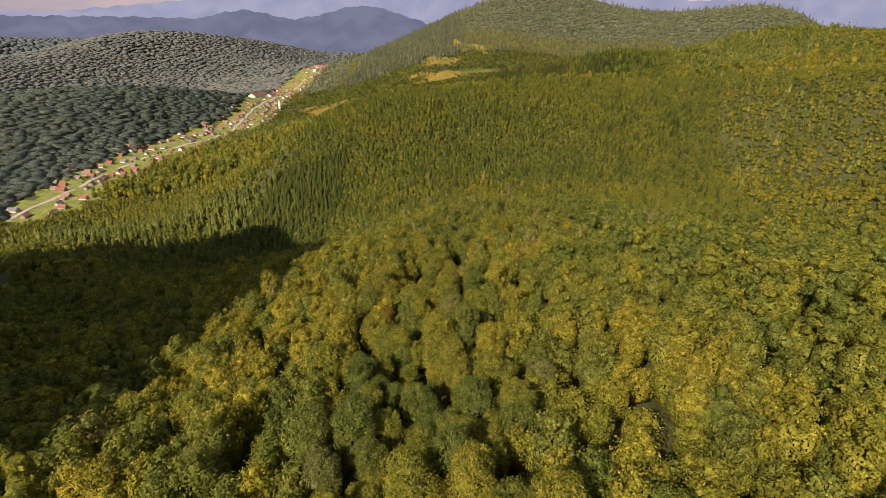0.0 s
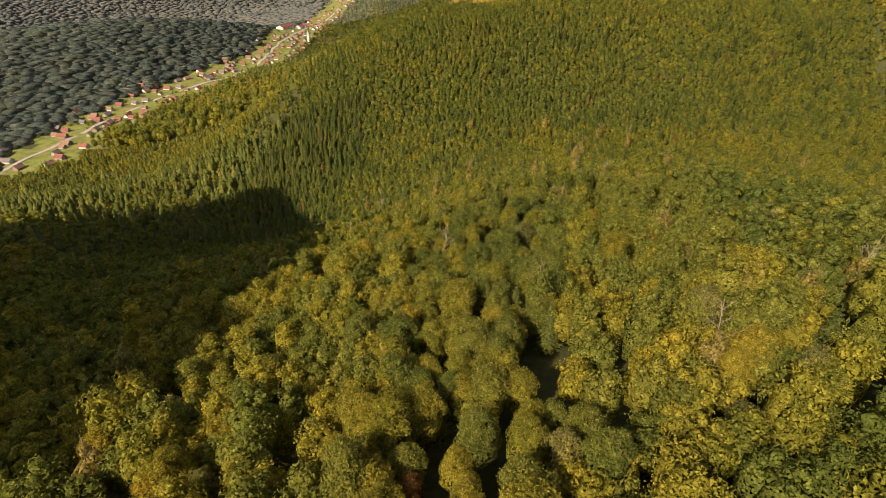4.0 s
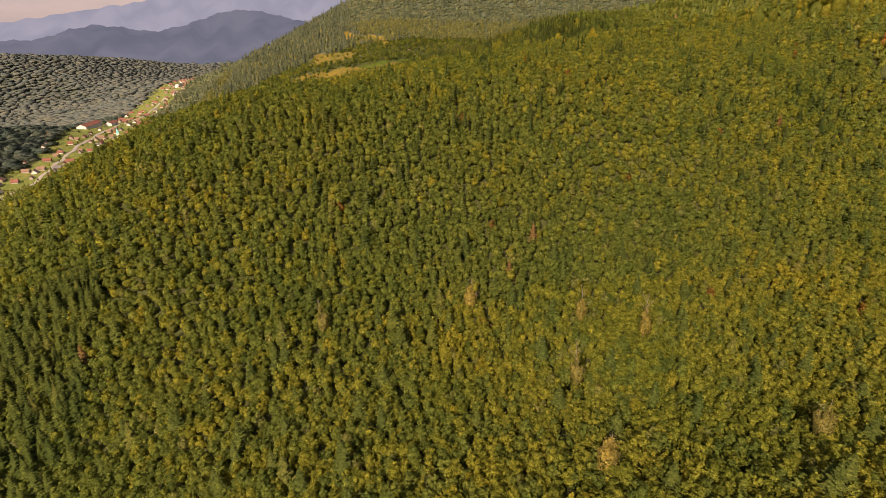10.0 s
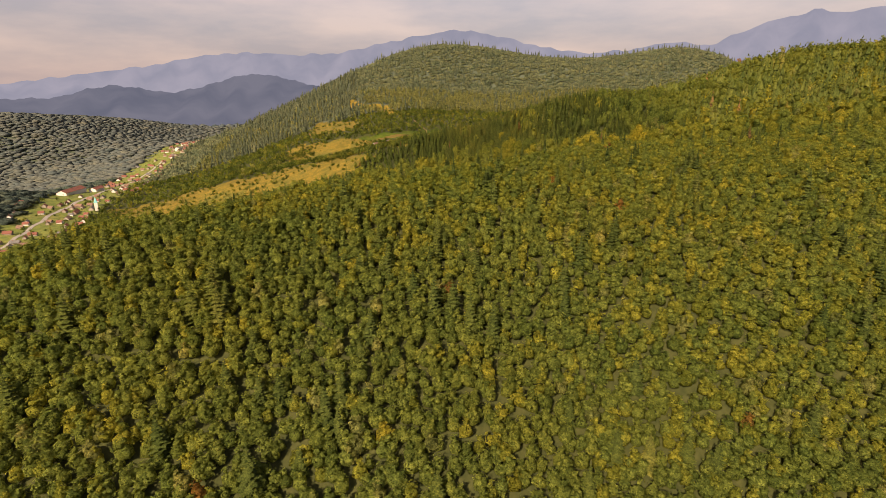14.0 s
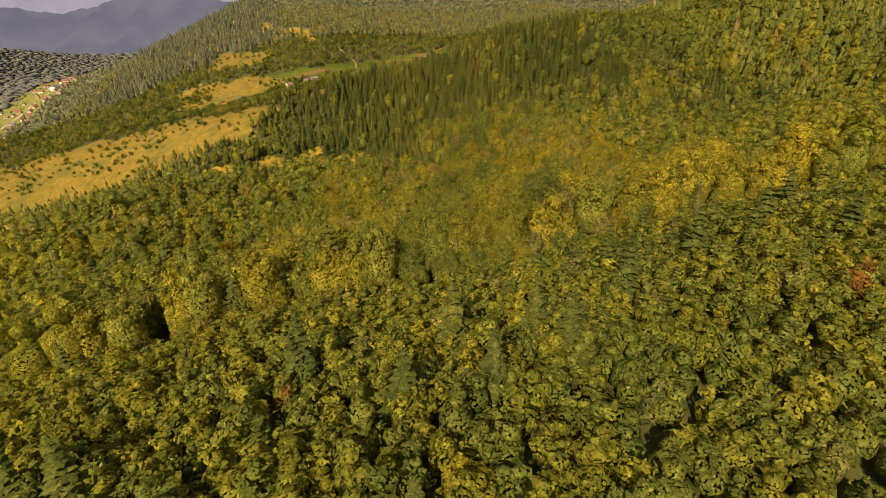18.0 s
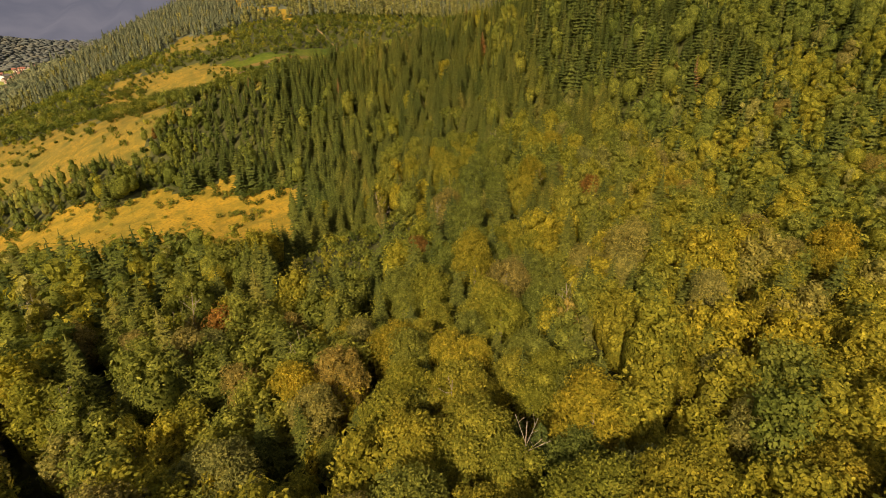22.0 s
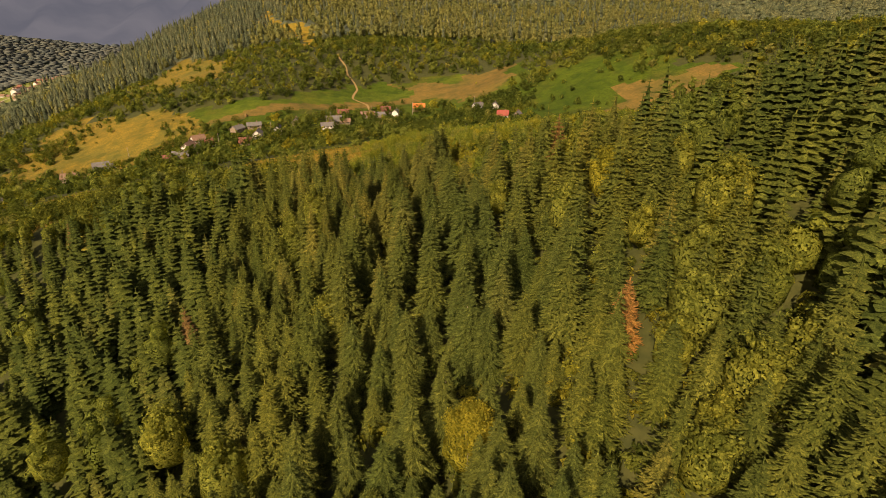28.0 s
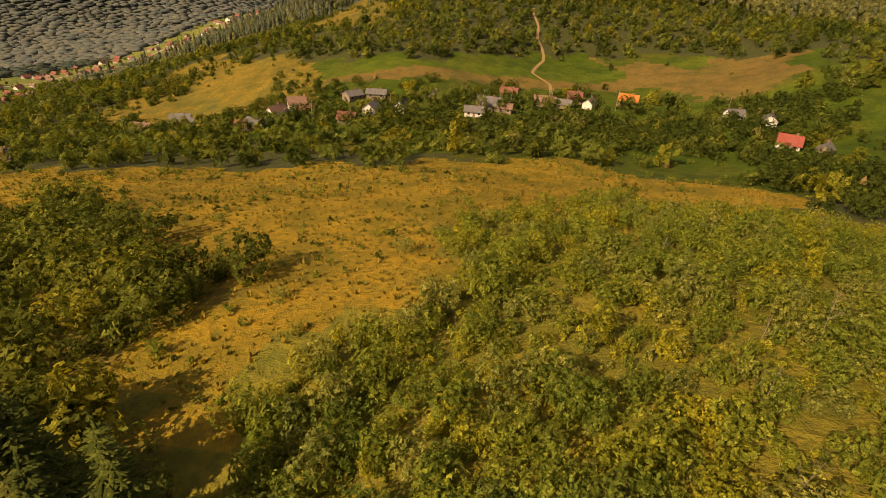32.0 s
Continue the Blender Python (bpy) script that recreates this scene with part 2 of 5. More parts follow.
WORN = turf("trodden grass", (0.17, 0.125, 0.03), (0.2, 0.145, 0.035), (0.17, 0.13, 0.03), (0.12, 0.1, 0.025))
MOWN = turf("mown green strip", (0.062, 0.088, 0.008), (0.078, 0.1, 0.009), (0.09, 0.092, 0.011), (0.05, 0.066, 0.007))
HERBS = turf("yellow-green herb meadow", (0.15, 0.13, 0.018), (0.19, 0.15, 0.02), (0.175, 0.14, 0.018), (0.1, 0.095, 0.016))
FLOOR = rough_paint("forest floor", (0.026, 0.032, 0.009), (0.055, 0.056, 0.016), 0.6)
DRY_GRASS = turf("dry grass", (0.215, 0.137, 0.015), (0.275, 0.172, 0.018), (0.2, 0.143, 0.018), (0.14, 0.105, 0.015))
ROUGH_GRASS = turf("rough hill grass", (0.16, 0.108, 0.017), (0.2, 0.132, 0.019), (0.115, 0.102, 0.018), (0.085, 0.074, 0.014))
GREEN_GRASS = turf("green pasture", (0.043, 0.068, 0.005), (0.06, 0.085, 0.007), (0.092, 0.078, 0.013), (0.033, 0.05, 0.005))
BARE = turf("ploughed and stubble field", (0.13, 0.082, 0.022), (0.155, 0.098, 0.026), (0.115, 0.09, 0.02), (0.09, 0.07, 0.016))
VALLEY_GRASS = turf("valley meadow", (0.135, 0.15, 0.032), (0.165, 0.175, 0.038), (0.2, 0.17, 0.05), (0.1, 0.115, 0.028))
DIRT = rough_paint("dirt track", (0.19, 0.125, 0.05), (0.26, 0.175, 0.075), 1.5)
# Ground colour set close to the haze-tinted far leaves.
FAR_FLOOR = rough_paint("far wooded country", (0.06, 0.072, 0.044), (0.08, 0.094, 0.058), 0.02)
BARK = rough_paint("grey bark", (0.16, 0.13, 0.09), (0.28, 0.24, 0.18), 3.0, 0.9)
PALE_BARK = rough_paint("bleached bark", (0.16, 0.13, 0.085), (0.26, 0.215, 0.15), 2.0, 0.85)
WHITEWASH = rough_paint("whitewashed wall", (0.42, 0.39, 0.34), (0.56, 0.52, 0.46), 0.8)
PLASTER = rough_paint("dull plaster wall", (0.2, 0.17, 0.13), (0.31, 0.265, 0.205), 0.8)
TIMBER = rough_paint("weathered timber", (0.13, 0.1, 0.07), (0.24, 0.19, 0.14), 2.0)
TILE_RED = rough_paint("red roof tiles", (0.13, 0.052, 0.038), (0.2, 0.082, 0.056), 1.2)
TILE_BRIGHT = rough_paint("crimson roof sheets", (0.17, 0.045, 0.034), (0.23, 0.066, 0.046), 1.2)
TILE_ORANGE = rough_paint("orange roof tiles", (0.36, 0.11, 0.032), (0.46, 0.15, 0.045), 1.2)
SLATE = rough_paint("grey roof sheets", (0.085, 0.078, 0.072), (0.14, 0.13, 0.12), 1.0, 0.8)
RUSTED = rough_paint("brown roof", (0.13, 0.08, 0.055), (0.2, 0.125, 0.085), 1.0, 0.8)
PANE = rough_paint("dark window panes", (0.02, 0.025, 0.03), (0.04, 0.045, 0.05), 1.0, 0.15)
PAVING = rough_paint("pale road surface", (0.2, 0.18, 0.15), (0.29, 0.26, 0.22), 0.3)
HAY = rough_paint("hay", (0.12, 0.08, 0.03), (0.18, 0.115, 0.045), 2.0)


# ---- the lie of the land ----
SWELLS = []


def swell(y, x0, step, width, *heights):
    for i, h in enumerate(heights):
        SWELLS.append((x0 + i * step, y, width, h))


BASE = 110
swell(-600, -2100, 300, 260, 0, -3, -6, -8, -12, -14, -3, -9, -8, 6, 5, 1, 3, 4, 3)
swell(-300, -2100, 300, 260, 0, -2, -4, -5, -7, -18, 4, 46, 0, -6, 7, 1, 1, 2, 3)
swell(0, -2100, 300, 260, 0, -2, -6, -8, -2, -21, -4, 70, 8, -13, 4, 7, 1, 1, 3)
swell(300, -2100, 300, 260, 1, -2, -4, -5, 5, -20, -44, -6, 14, 10, -16, 6, 5, 1, 3)
swell(600, -2100, 300, 260, 3, -4, 1, -6, -11, -22, 7, 48, 23, 46, -16, -7, 5, 2, 4)
swell(900, -2100, 300, 260, -2, -15, 4, -54, 18, 14, -88, 9, -3, 96, 25, -3, 3, -1, 3)
swell(1200, -2100, 300, 260, -6, 4, 61, -26, -46, 101, -66, 65, -29, 10, -15, 1, 15, 2, 0)
swell(1500, -2100, 300, 260, 6, 5, -56, 78, -147, -30, -63, 72, 4, 36, -15, -38, 1, 12, 1)
swell(1800, -2100, 300, 260, 12, -5, -140, 98, 38, 24, 27, 42, -39, 41, 71, 24, -38, 3, 8)
swell(2100, -2100, 300, 260, 5, 15, -52, 6, 19, -47, -73, 101, 137, 43, 38, 167, -13, -16, 12)
swell(2400, -2100, 300, 260, -6, 10, 6, -39, 51, 48, -32, -39, 68, 39, -52, 79, 1, -11, 10)
swell(2700, -2100, 300, 260, -3, -3, 4, -31, -30, -52, 52, 12, -20, -8, -30, -9, -10, 2, 6)
swell(3000, -2100, 300, 260, 2, -5, -1, 15, -32, -79, 9, 2, -8, 9, 13, 5, 3, 5, 3)
swell(3300, -2100, 300, 260, 2, -4, -11, 0, -5, -10, 18, 5, 3, 5, 3, 2, 3, 3, 3)
swell(20, -280, 90, 75, -0.4, 0.7, 1.3, 5.9, 1.5, -2.1, -3, -2.5, -0.5)
swell(110, -280, 90, 75, -8.6, 6.1, 0.2, -5.7, 13.2, 3.5, -1, -1, -0.2)
swell(200, -280, 90, 75, -4.9, 14.2, -4.1, 9.2, -15.1, -10, -1.3, -0.9, -0.2)
swell(290, -280, 90, 75, 28.3, 9, -42.3, 20.3, 0.4, 2.6, -2, 4.6, 2.1)
swell(380, -280, 90, 75, -5.9, -13.4, 5.5, -23.8, -32.6, -28.1, -13.9, 18.7, 9.2)
swell(470, -280, 90, 75, -11.1, 4.9, 42.1, 26.3, 36.6, 20.5, 14.9, 11.7, 6.2)
swell(560, -280, 90, 75, 1.9, 4.7, -28.4, -5.7, -14, -11.7, 16, -0.8, -1.1)
swell(650, -280, 90, 75, -0.7, 7.6, 8.1, 14.8, -0.8, -2.4, -21.8, -7.3, -4.8)
swell(740, -280, 90, 75, 6.1, 8.2, 4.9, 1.9, -8.4, -4.4, -22, -6.1, -3.4)
swell(830, -280, 90, 75, 9.1, -1.2, -17.4, 5.9, -33.7, 9.3, 26.5, -8.5, 8.8)
swell(920, -280, 90, 75, 9.6, -4.5, -11.3, 20.7, 18.9, 8.8, -1.1, -8.1, 9.9)
swell(1010, -280, 90, 75, 10.6, 15.7, 24, 7.8, -12.1, 9.2, -12.2, -5.5, 2.8)
swell(1100, -280, 90, 75, -5.5, 11.8, -7, -11.5, 10.3, -10.9, 0.7, 14.1, 2.9)
swell(1190, -280, 90, 75, -4.4, 12.6, 7.8, 8.1, 7.4, -22.2, 11.1, 13.1, 1.5)
swell(-9, -108, 1, 30, 15)      # mounds out of view behind the start, added to shade the hollow
swell(-49, -115, 1, 26, 40)
swell(-13, -174, 1, 40, 125)
swell(18, -245, 1, 47, 148)
swell(86, -299, 1, 37, 102)
swell(60, -341, 1, 67, 128)

swell(495, 280, 1, 70, -20)     # the crest of the long slope
swell(465, -85, 1, 50, 8)

SW = np.array(SWELLS)


def rise(x, y):
    """Height of the ground, for arrays."""
    x, y = np.asarray(x, float), np.asarray(y, float)
    z = np.full(np.broadcast(x, y).shape, float(BASE))
    for sx, sy, sw, sh in SW:
        z += sh * np.exp(-((x - sx) ** 2 + (y - sy) ** 2) / (2 * sw * sw))
    far = np.clip((np.hypot(x, y - 1000) - 1900) / 900, 0, 1)
    z = z * (1 - far) + 70 * far
    return z + 1.1 * np.sin(x * 0.071 + 1.3 * np.sin(y * 0.043)) * np.sin(y * 0.063 + 0.8)


def ground_at(x, y):
    return float(rise(np.array([x]), np.array([y]))[0])


def inside(x, y, shape, wobble=6.0):
    """Which of the places lie in a polygon, with a ragged edge."""
    x = np.asarray(x, float) + wobble * np.sin(y * 0.17 + 0.6 * np.sin(x * 0.23))
    y = np.asarray(y, float) + wobble * np.sin(x * 0.19 + 1.0)
    hit = np.zeros(x.shape, bool)
    for (xa, ya), (xb, yb) in zip(shape, shape[1:] + shape[:1]):
        cross = (ya > y) != (yb > y)
        hit ^= cross & (x < (xb - xa) * (y - ya) / (yb - ya + 1e-9) + xa)
    return hit


MEADOW_NEAR = [(-160, 925), (-103, 895), (-62, 878), (-19, 852), (16, 842), (49, 838), (74, 826), (88, 809), (86, 790), (90, 771), (95, 757), (95, 740), (87, 727), (69, 730), (18, 752), (-30, 790), (-100, 838), (-160, 870)]
MEADOW_SLOPE = [(-301, 1174), (-190, 1056), (-127, 1022), (-72, 1014), (-13, 958), (31, 914), (22, 890), (5, 878), (-12, 881), (-50, 901), (-106, 925), (-153, 931), (-197, 938), (-245, 953), (-353, 1161)]
MEADOW_TOP = [(-23, 1002), (-2, 1010), (41, 1008), (64, 1021), (95, 1025), (122, 1038), (145, 1046), (166, 1053), (177, 1034), (194, 1038), (197, 1010), (206, 1006), (193, 971), (181, 962), (171, 957), (165, 962), (147, 960), (144, 949), (147, 938), (143, 939), (144, 931), (139, 931), (133, 931), (132, 930), (122, 937), (104, 955), (81, 963), (57, 961), (30, 971), (0, 977), (-30, 984)]
LANE = [(-45, 1027), (31, 1049), (98, 1046), (175, 1042), (244, 1021), (331, 1094), (334, 1159), (180, 1171), (45, 1133), (-98, 1131)]
MEADOW_GREEN = [(168, 1063), (182, 1086), (197, 1071), (195, 1034), (183, 1029), (172, 1041)]
PASTURE = [(17, 1165), (76, 1171), (127, 1221), (200, 1242), (258, 1193), (254, 1173), (236, 1155), (226, 1138), (205, 1166), (182, 1156), (145, 1160), (113, 1147), (82, 1118), (57, 1111), (37, 1131)]
PASTURE_EAST = [(223, 1056), (226, 1090), (237, 1121), (262, 1136), (280, 1142), (290, 1100), (312, 1080), (334, 1058), (322, 1042), (297, 1040), (275, 1033), (250, 1040)]
STUBBLE = [(154, 1230), (194, 1215), (241, 1225), (247, 1191), (222, 1152), (186, 1181)]
TAN_HILL = [(-76, 1077), (-93, 1119), (-93, 1149), (-96, 1188), (-81, 1213), (8, 1169), (45, 1131), (45, 1110), (27, 1103), (22, 1091), (-12, 1087), (-68, 1106)]
CLEARING = [(-7, 1493), (-7, 1653), (26, 1504), (78, 1446), (85, 1315), (59, 1405)]
CLEARING_LOW = [(-74, 1293), (-70, 1426), (7, 1316), (9, 1358), (23, 1239), (-4, 1234), (-37, 1240)]
VALLEY = [(-466, 510), (-469, 600), (-471, 717), (-457, 850), (-426, 1004), (-490, 1304), (-494, 1596), (-492, 2003), (-382, 2042), (-399, 1621), (-387, 1308), (-362, 1114), (-332, 912), (-343, 796), (-369, 656), (-372, 573), (-386, 504), (-418, 449)]
GAP_WEST = [(-226, 218), (-209, 217), (-186, 200), (-163, 186), (-157, 173), (-179, 183), (-201, 191)]
SCRUB_EAST = [(136, 918), (215, 910), (262, 935), (240, 981), (210, 993), (178, 997), (159, 998), (140, 961), (139, 942)]
SCRUB_WEST = [(-24, 943), (60, 936), (128, 920), (124, 938), (105, 956), (81, 965), (57, 963), (30, 973), (0, 979), (-28, 975)]
FRINGE = [(60, 925), (95, 905), (138, 880), (230, 880), (262, 925), (258, 956), (56, 950)]
UPPER_FIELD = [(409, 1470), (499, 1521), (551, 1515), (341, 1144), (406, 1424)]
BROWN_EAST = [(290, 1080), (310, 1067), (330, 1058), (321, 1043), (297, 1042), (277, 1034), (258, 1050), (270, 1066)]
HEDGE = [(-84, 1080), (-19, 1087), (31, 1087), (97, 1073), (152, 1078), (198, 1074), (202, 1030), (212, 985), (300, 985), (340, 1030), (322, 1040), (275, 1030), (250, 1036), (223, 1052), (222, 1072), (228, 1104), (246, 1128), (240, 1148), (193, 1138), (156, 1133), (123, 1102), (85, 1092), (31, 1101), (-2, 1069), (-97, 1125)]
CLEAR_LAND = [MEADOW_NEAR, MEADOW_SLOPE, MEADOW_TOP, MEADOW_GREEN, PASTURE, PASTURE_EAST, TAN_HILL, CLEARING, CLEARING_LOW, VALLEY, GAP_WEST]


def steps(*runs):
    vals = []
    for a, b, s in runs:
        vals += list(np.arange(a, b, s))
    return np.array(vals, float)


def raw_mesh(name, verts, faces, mats=(), index=None, smooth=False):
    """A mesh from arrays: vertices (n, 3) and triangles or quads (m, k)."""
    me = bpy.data.meshes.new(name)
    verts, faces = np.asarray(verts, np.float32), np.asarray(faces, np.int32)
    k = faces.shape[1]
    me.vertices.add(len(verts))
    me.vertices.foreach_set("co", verts.ravel())
    me.loops.add(faces.size)
    me.loops.foreach_set("vertex_index", faces.ravel())
    me.polygons.add(len(faces))
    me.polygons.foreach_set("loop_start", np.arange(0, faces.size, k, dtype=np.int32))
    if index is not None:
        me.polygons.foreach_set("material_index", np.asarray(index, np.int32))
    me.polygons.foreach_set("use_smooth", np.full(len(faces), smooth))
    for m in mats:
        me.materials.append(m)
    me.update(calc_edges=True)
    return me


GX = steps((-4600, -900, 185), (-900, -420, 30), (-420, -160, 13), (-160, 340, 4), (340, 620, 14), (620, 1400, 40), (1400, 4700, 200))
GY = steps((-1500, -100, 140), (-100, 690, 12), (690, 1360, 4), (1360, 1760, 12), (1760, 2600, 42), (2600, 4900, 180))
gx, gy = np.meshgrid(GX, GY)
gz = rise(gx, gy)
nx, ny = len(GX), len(GY)
ids = np.arange(nx * ny).reshape(ny, nx)
quads = np.stack([ids[:-1, :-1], ids[:-1, 1:], ids[1:, 1:], ids[1:, :-1]], -1).reshape(-1, 4)
qx, qy = gx.ravel()[quads].mean(1), gy.ravel()[quads].mean(1)
zone = np.zeros(len(quads), int)
for shape, z in ((FRINGE, 7), (SCRUB_WEST, 2), (LANE, 3), (VALLEY, 5), (GAP_WEST, 5), (TAN_HILL, 2), (CLEARING, 1), (CLEARING_LOW, 2), (PASTURE, 3), (PASTURE_EAST, 3), (STUBBLE, 4), (UPPER_FIELD, 4), (BROWN_EAST, 4), (MEADOW_SLOPE, 2), (MEADOW_NEAR, 1), (MEADOW_TOP, 1), (MEADOW_GREEN, 3), (SCRUB_EAST, 7)):
    zone[inside(qx, qy, shape)] = z
band = np.floor((qy - 0.42 * qx) / 15).astype(int)
zone[(zone == 3) & (qy > 1135) & ((band * 7919) % 5 == 0)] = 8
zone[(zone == 3) & (qy > 1135) & ((band * 7919) % 11 == 3)] = 4
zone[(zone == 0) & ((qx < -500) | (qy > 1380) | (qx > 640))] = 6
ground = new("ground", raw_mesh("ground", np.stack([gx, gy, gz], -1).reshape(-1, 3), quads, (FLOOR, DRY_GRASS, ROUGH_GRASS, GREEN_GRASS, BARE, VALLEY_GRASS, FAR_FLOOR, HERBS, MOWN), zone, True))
tagged(ground, "rolling hill ground with forest floor and dry meadows", "ground", kind="structure")


def ridge(name, label, distance, crest, foot, material, seed):
    """A far range: a long wrinkled slope under a crest given by bearing and rise in degrees."""
    rng = np.random.default_rng(seed)
    b = np.array([c[0] for c in crest], float)
    e = np.array([c[1] for c in crest], float)
    az = np.linspace(b[0], b[-1], 260)
    top = np.interp(az, b, e)
    top += 0.06 * np.sin(az * 3.1 + seed) + 0.04 * np.sin(az * 7.7)
    rows = []
    for j, f in enumerate(np.linspace(0, 1, 14)):
        d = distance - 700 * f + 60 * np.sin(az * 1.9 + f * 7)
        z = 218 + distance * np.tan(np.radians(top))
        z = z * (1 - f) ** 1.2 + foot * (1 - (1 - f) ** 1.2) + 16 * np.sin(az * 1.3 + f * 5 + seed) * f * (1 - f) * 4
        a = np.radians(az)
        rows.append(np.stack([19 + d * np.sin(a), 331 + d * np.cos(a), z], -1))
    v = np.concatenate(rows)
    m = len(az)
    i = np.arange(14 * m).reshape(14, m)
    q = np.stack([i[:-1, :-1], i[1:, :-1], i[1:, 1:], i[:-1, 1:]], -1).reshape(-1, 4)
    return tagged(new(name, raw_mesh(name, v, q, (material,), None, True)), label, "mountains", kind="structure")


# Glowing slopes: haze and cloud shade are put into the emission colour.
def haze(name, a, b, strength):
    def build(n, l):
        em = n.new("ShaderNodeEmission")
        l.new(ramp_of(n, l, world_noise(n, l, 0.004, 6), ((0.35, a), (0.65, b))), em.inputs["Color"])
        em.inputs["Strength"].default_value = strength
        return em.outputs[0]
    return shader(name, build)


HAZE_FAR = haze("glowing far mountain haze", (0.14, 0.15, 0.19), (0.178, 0.182, 0.22), 1.0)
HAZE_MID = haze("glowing mid mountain haze", (0.066, 0.074, 0.1), (0.09, 0.096, 0.122), 1.0)
ridge("backdrop_far_range", "pale blue mountain range, haze in its glowing colour", 4300, [(-70, 0.3), (-45, -0.3), (-38.7, -0.4), (-32.9, 0.4), (-26.3, 1.36), (-22.5, 1.92), (-18.3, 2.52), (-15.6, 3.18), (-12.3, 3.59), (-8.9, 3.66), (-6.3, 3.48), (-1.6, 3.71), (1.8, 4.46), (6.3, 5.33), (10.5, 5.91), (14.8, 5.16), (18.8, 4.12), (23.4, 3.42), (27.7, 3.7), (30.8, 4.27), (34.4, 3.81), (36.7, 4.87), (39.3, 5.71), (42.2, 6.25), (44.3, 5.91), (47.4, 6.24), (49.8, 6.52), (70, 5.0)], 60, HAZE_FAR, 3)
ridge("backdrop_mid_range", "dark blue wooded mountains, cloud shade in their glowing colour", 3400, [(-70, -0.3), (-45, -0.8), (-33, -0.4), (-26.6, -0.28), (-24.3, 0.4), (-22.3, 0.75), (-20.3, 0.46), (-17.8, 0.02), (-15, 0.54), (-11.6, 1.59), (-9.1, 1.74), (-6.6, 1.17), (-4, 0.52), (-0.8, -0.65), (4, -1.2)], 60, HAZE_MID, 8)

# ---- leaves and needles ----
def turned(v, a):
    c, s = np.cos(a), np.sin(a)
    return np.stack([v[..., 0] * c - v[..., 1] * s, v[..., 0] * s + v[..., 1] * c, v[..., 2]], -1)


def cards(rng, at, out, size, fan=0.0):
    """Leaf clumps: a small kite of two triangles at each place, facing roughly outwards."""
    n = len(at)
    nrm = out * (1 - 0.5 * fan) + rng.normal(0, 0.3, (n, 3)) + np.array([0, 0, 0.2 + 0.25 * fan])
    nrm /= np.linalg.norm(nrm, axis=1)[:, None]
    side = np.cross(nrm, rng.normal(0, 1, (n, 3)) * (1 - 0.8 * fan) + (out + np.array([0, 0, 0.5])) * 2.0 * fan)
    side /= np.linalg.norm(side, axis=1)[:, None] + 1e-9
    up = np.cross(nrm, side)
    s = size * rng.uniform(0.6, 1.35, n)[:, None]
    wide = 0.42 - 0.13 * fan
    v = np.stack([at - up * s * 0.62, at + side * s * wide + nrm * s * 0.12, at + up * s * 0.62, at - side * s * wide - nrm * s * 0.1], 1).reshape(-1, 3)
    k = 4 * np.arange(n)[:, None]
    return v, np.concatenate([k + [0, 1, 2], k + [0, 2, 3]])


def joined(*sets):
    vs, fs, off = [], [], 0
    for v, f in sets:
        vs.append(v)
        fs.append(np.asarray(f) + off)
        off += len(v)
    return np.concatenate(vs), np.concatenate(fs)


def lump(rng, rings, segs, rx, rz, zc, rough):
    """A lumpy closed body, the shaded inside of a crown."""
    v = [(0, 0, zc - rz)]
    for i in range(1, rings):
        a = -math.pi / 2 + math.pi * i / rings
        for j in range(segs):
            b = 2 * math.pi * (j + 0.5 * (i % 2)) / segs
            k = 1 + rng.uniform(-rough, rough)
            v.append((rx * k * math.cos(a) * math.cos(b), rx * k * math.cos(a) * math.sin(b), zc + rz * k * math.sin(a)))
    v.append((0, 0, zc + rz))
    f, top = [], len(v) - 1
    for j in range(segs):
        f.append((0, 1 + (j + 1) % segs, 1 + j))
        f.append((top, top - segs + j, top - segs + (j + 1) % segs))
    for i in range(rings - 2):
        for j in range(segs):
            a, b = 1 + i * segs + j, 1 + i * segs + (j + 1) % segs
            f += [(a, b, b + segs), (a, b + segs, a + segs)]
    return np.array(v, float), np.array(f)


def broad_crown(seed, lobes, body, count, size, core=(4, 7), fan=0.0):
    """A rounded crown about 13 m high: leafy lobes over a dome, each a lumpy body under loose sprays."""
    rng = np.random.default_rng(seed)
    sets, at, out, spots = [], [], [], []
    for i in range(lobes):
        h = 1 - 1.2 * (i + 0.15 * rng.uniform(-1, 1)) / (lobes - 0.4)
        a = 2.4 * i + rng.uniform(-0.35, 0.35)
        d = math.sqrt(max(0.0, 1 - h * h)) * rng.uniform(0.9, 1.1)
        way = np.array((d * math.cos(a), d * math.sin(a), h))
        spots.append((np.array((0, 0, 8.5)) + way * np.array((1.75, 1.75, 2.5)) * rng.uniform(0.8, 1.2), way, rng.uniform(0.68, 1.3) * 1.4 * (9 / (lobes + 1)) ** 0.36))
    for c, way, r in spots:
        v, f = lump(rng, body[0], body[1], r * 0.7, r * 0.74, 0, 0.2)
        sets.append((v + c, f))
        k = int(count * r * r / sum(q[2] ** 2 for q in spots))
        if k:
            d = rng.normal(0, 1, (k, 3)) + 0.9 * way + np.array([0, 0, 0.3])
            d /= np.linalg.norm(d, axis=1)[:, None]
            at.append(c + d * r * rng.uniform(0.72, 1.3, k)[:, None])
            out.append((d + 0.6 * way) / np.linalg.norm(d + 0.6 * way, axis=1)[:, None])
    sets.append(lump(rng, core[0], core[1], 3.2, 3.8, 6.4, 0.2))
    if at:
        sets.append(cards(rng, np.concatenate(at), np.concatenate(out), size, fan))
    return joined(*sets)


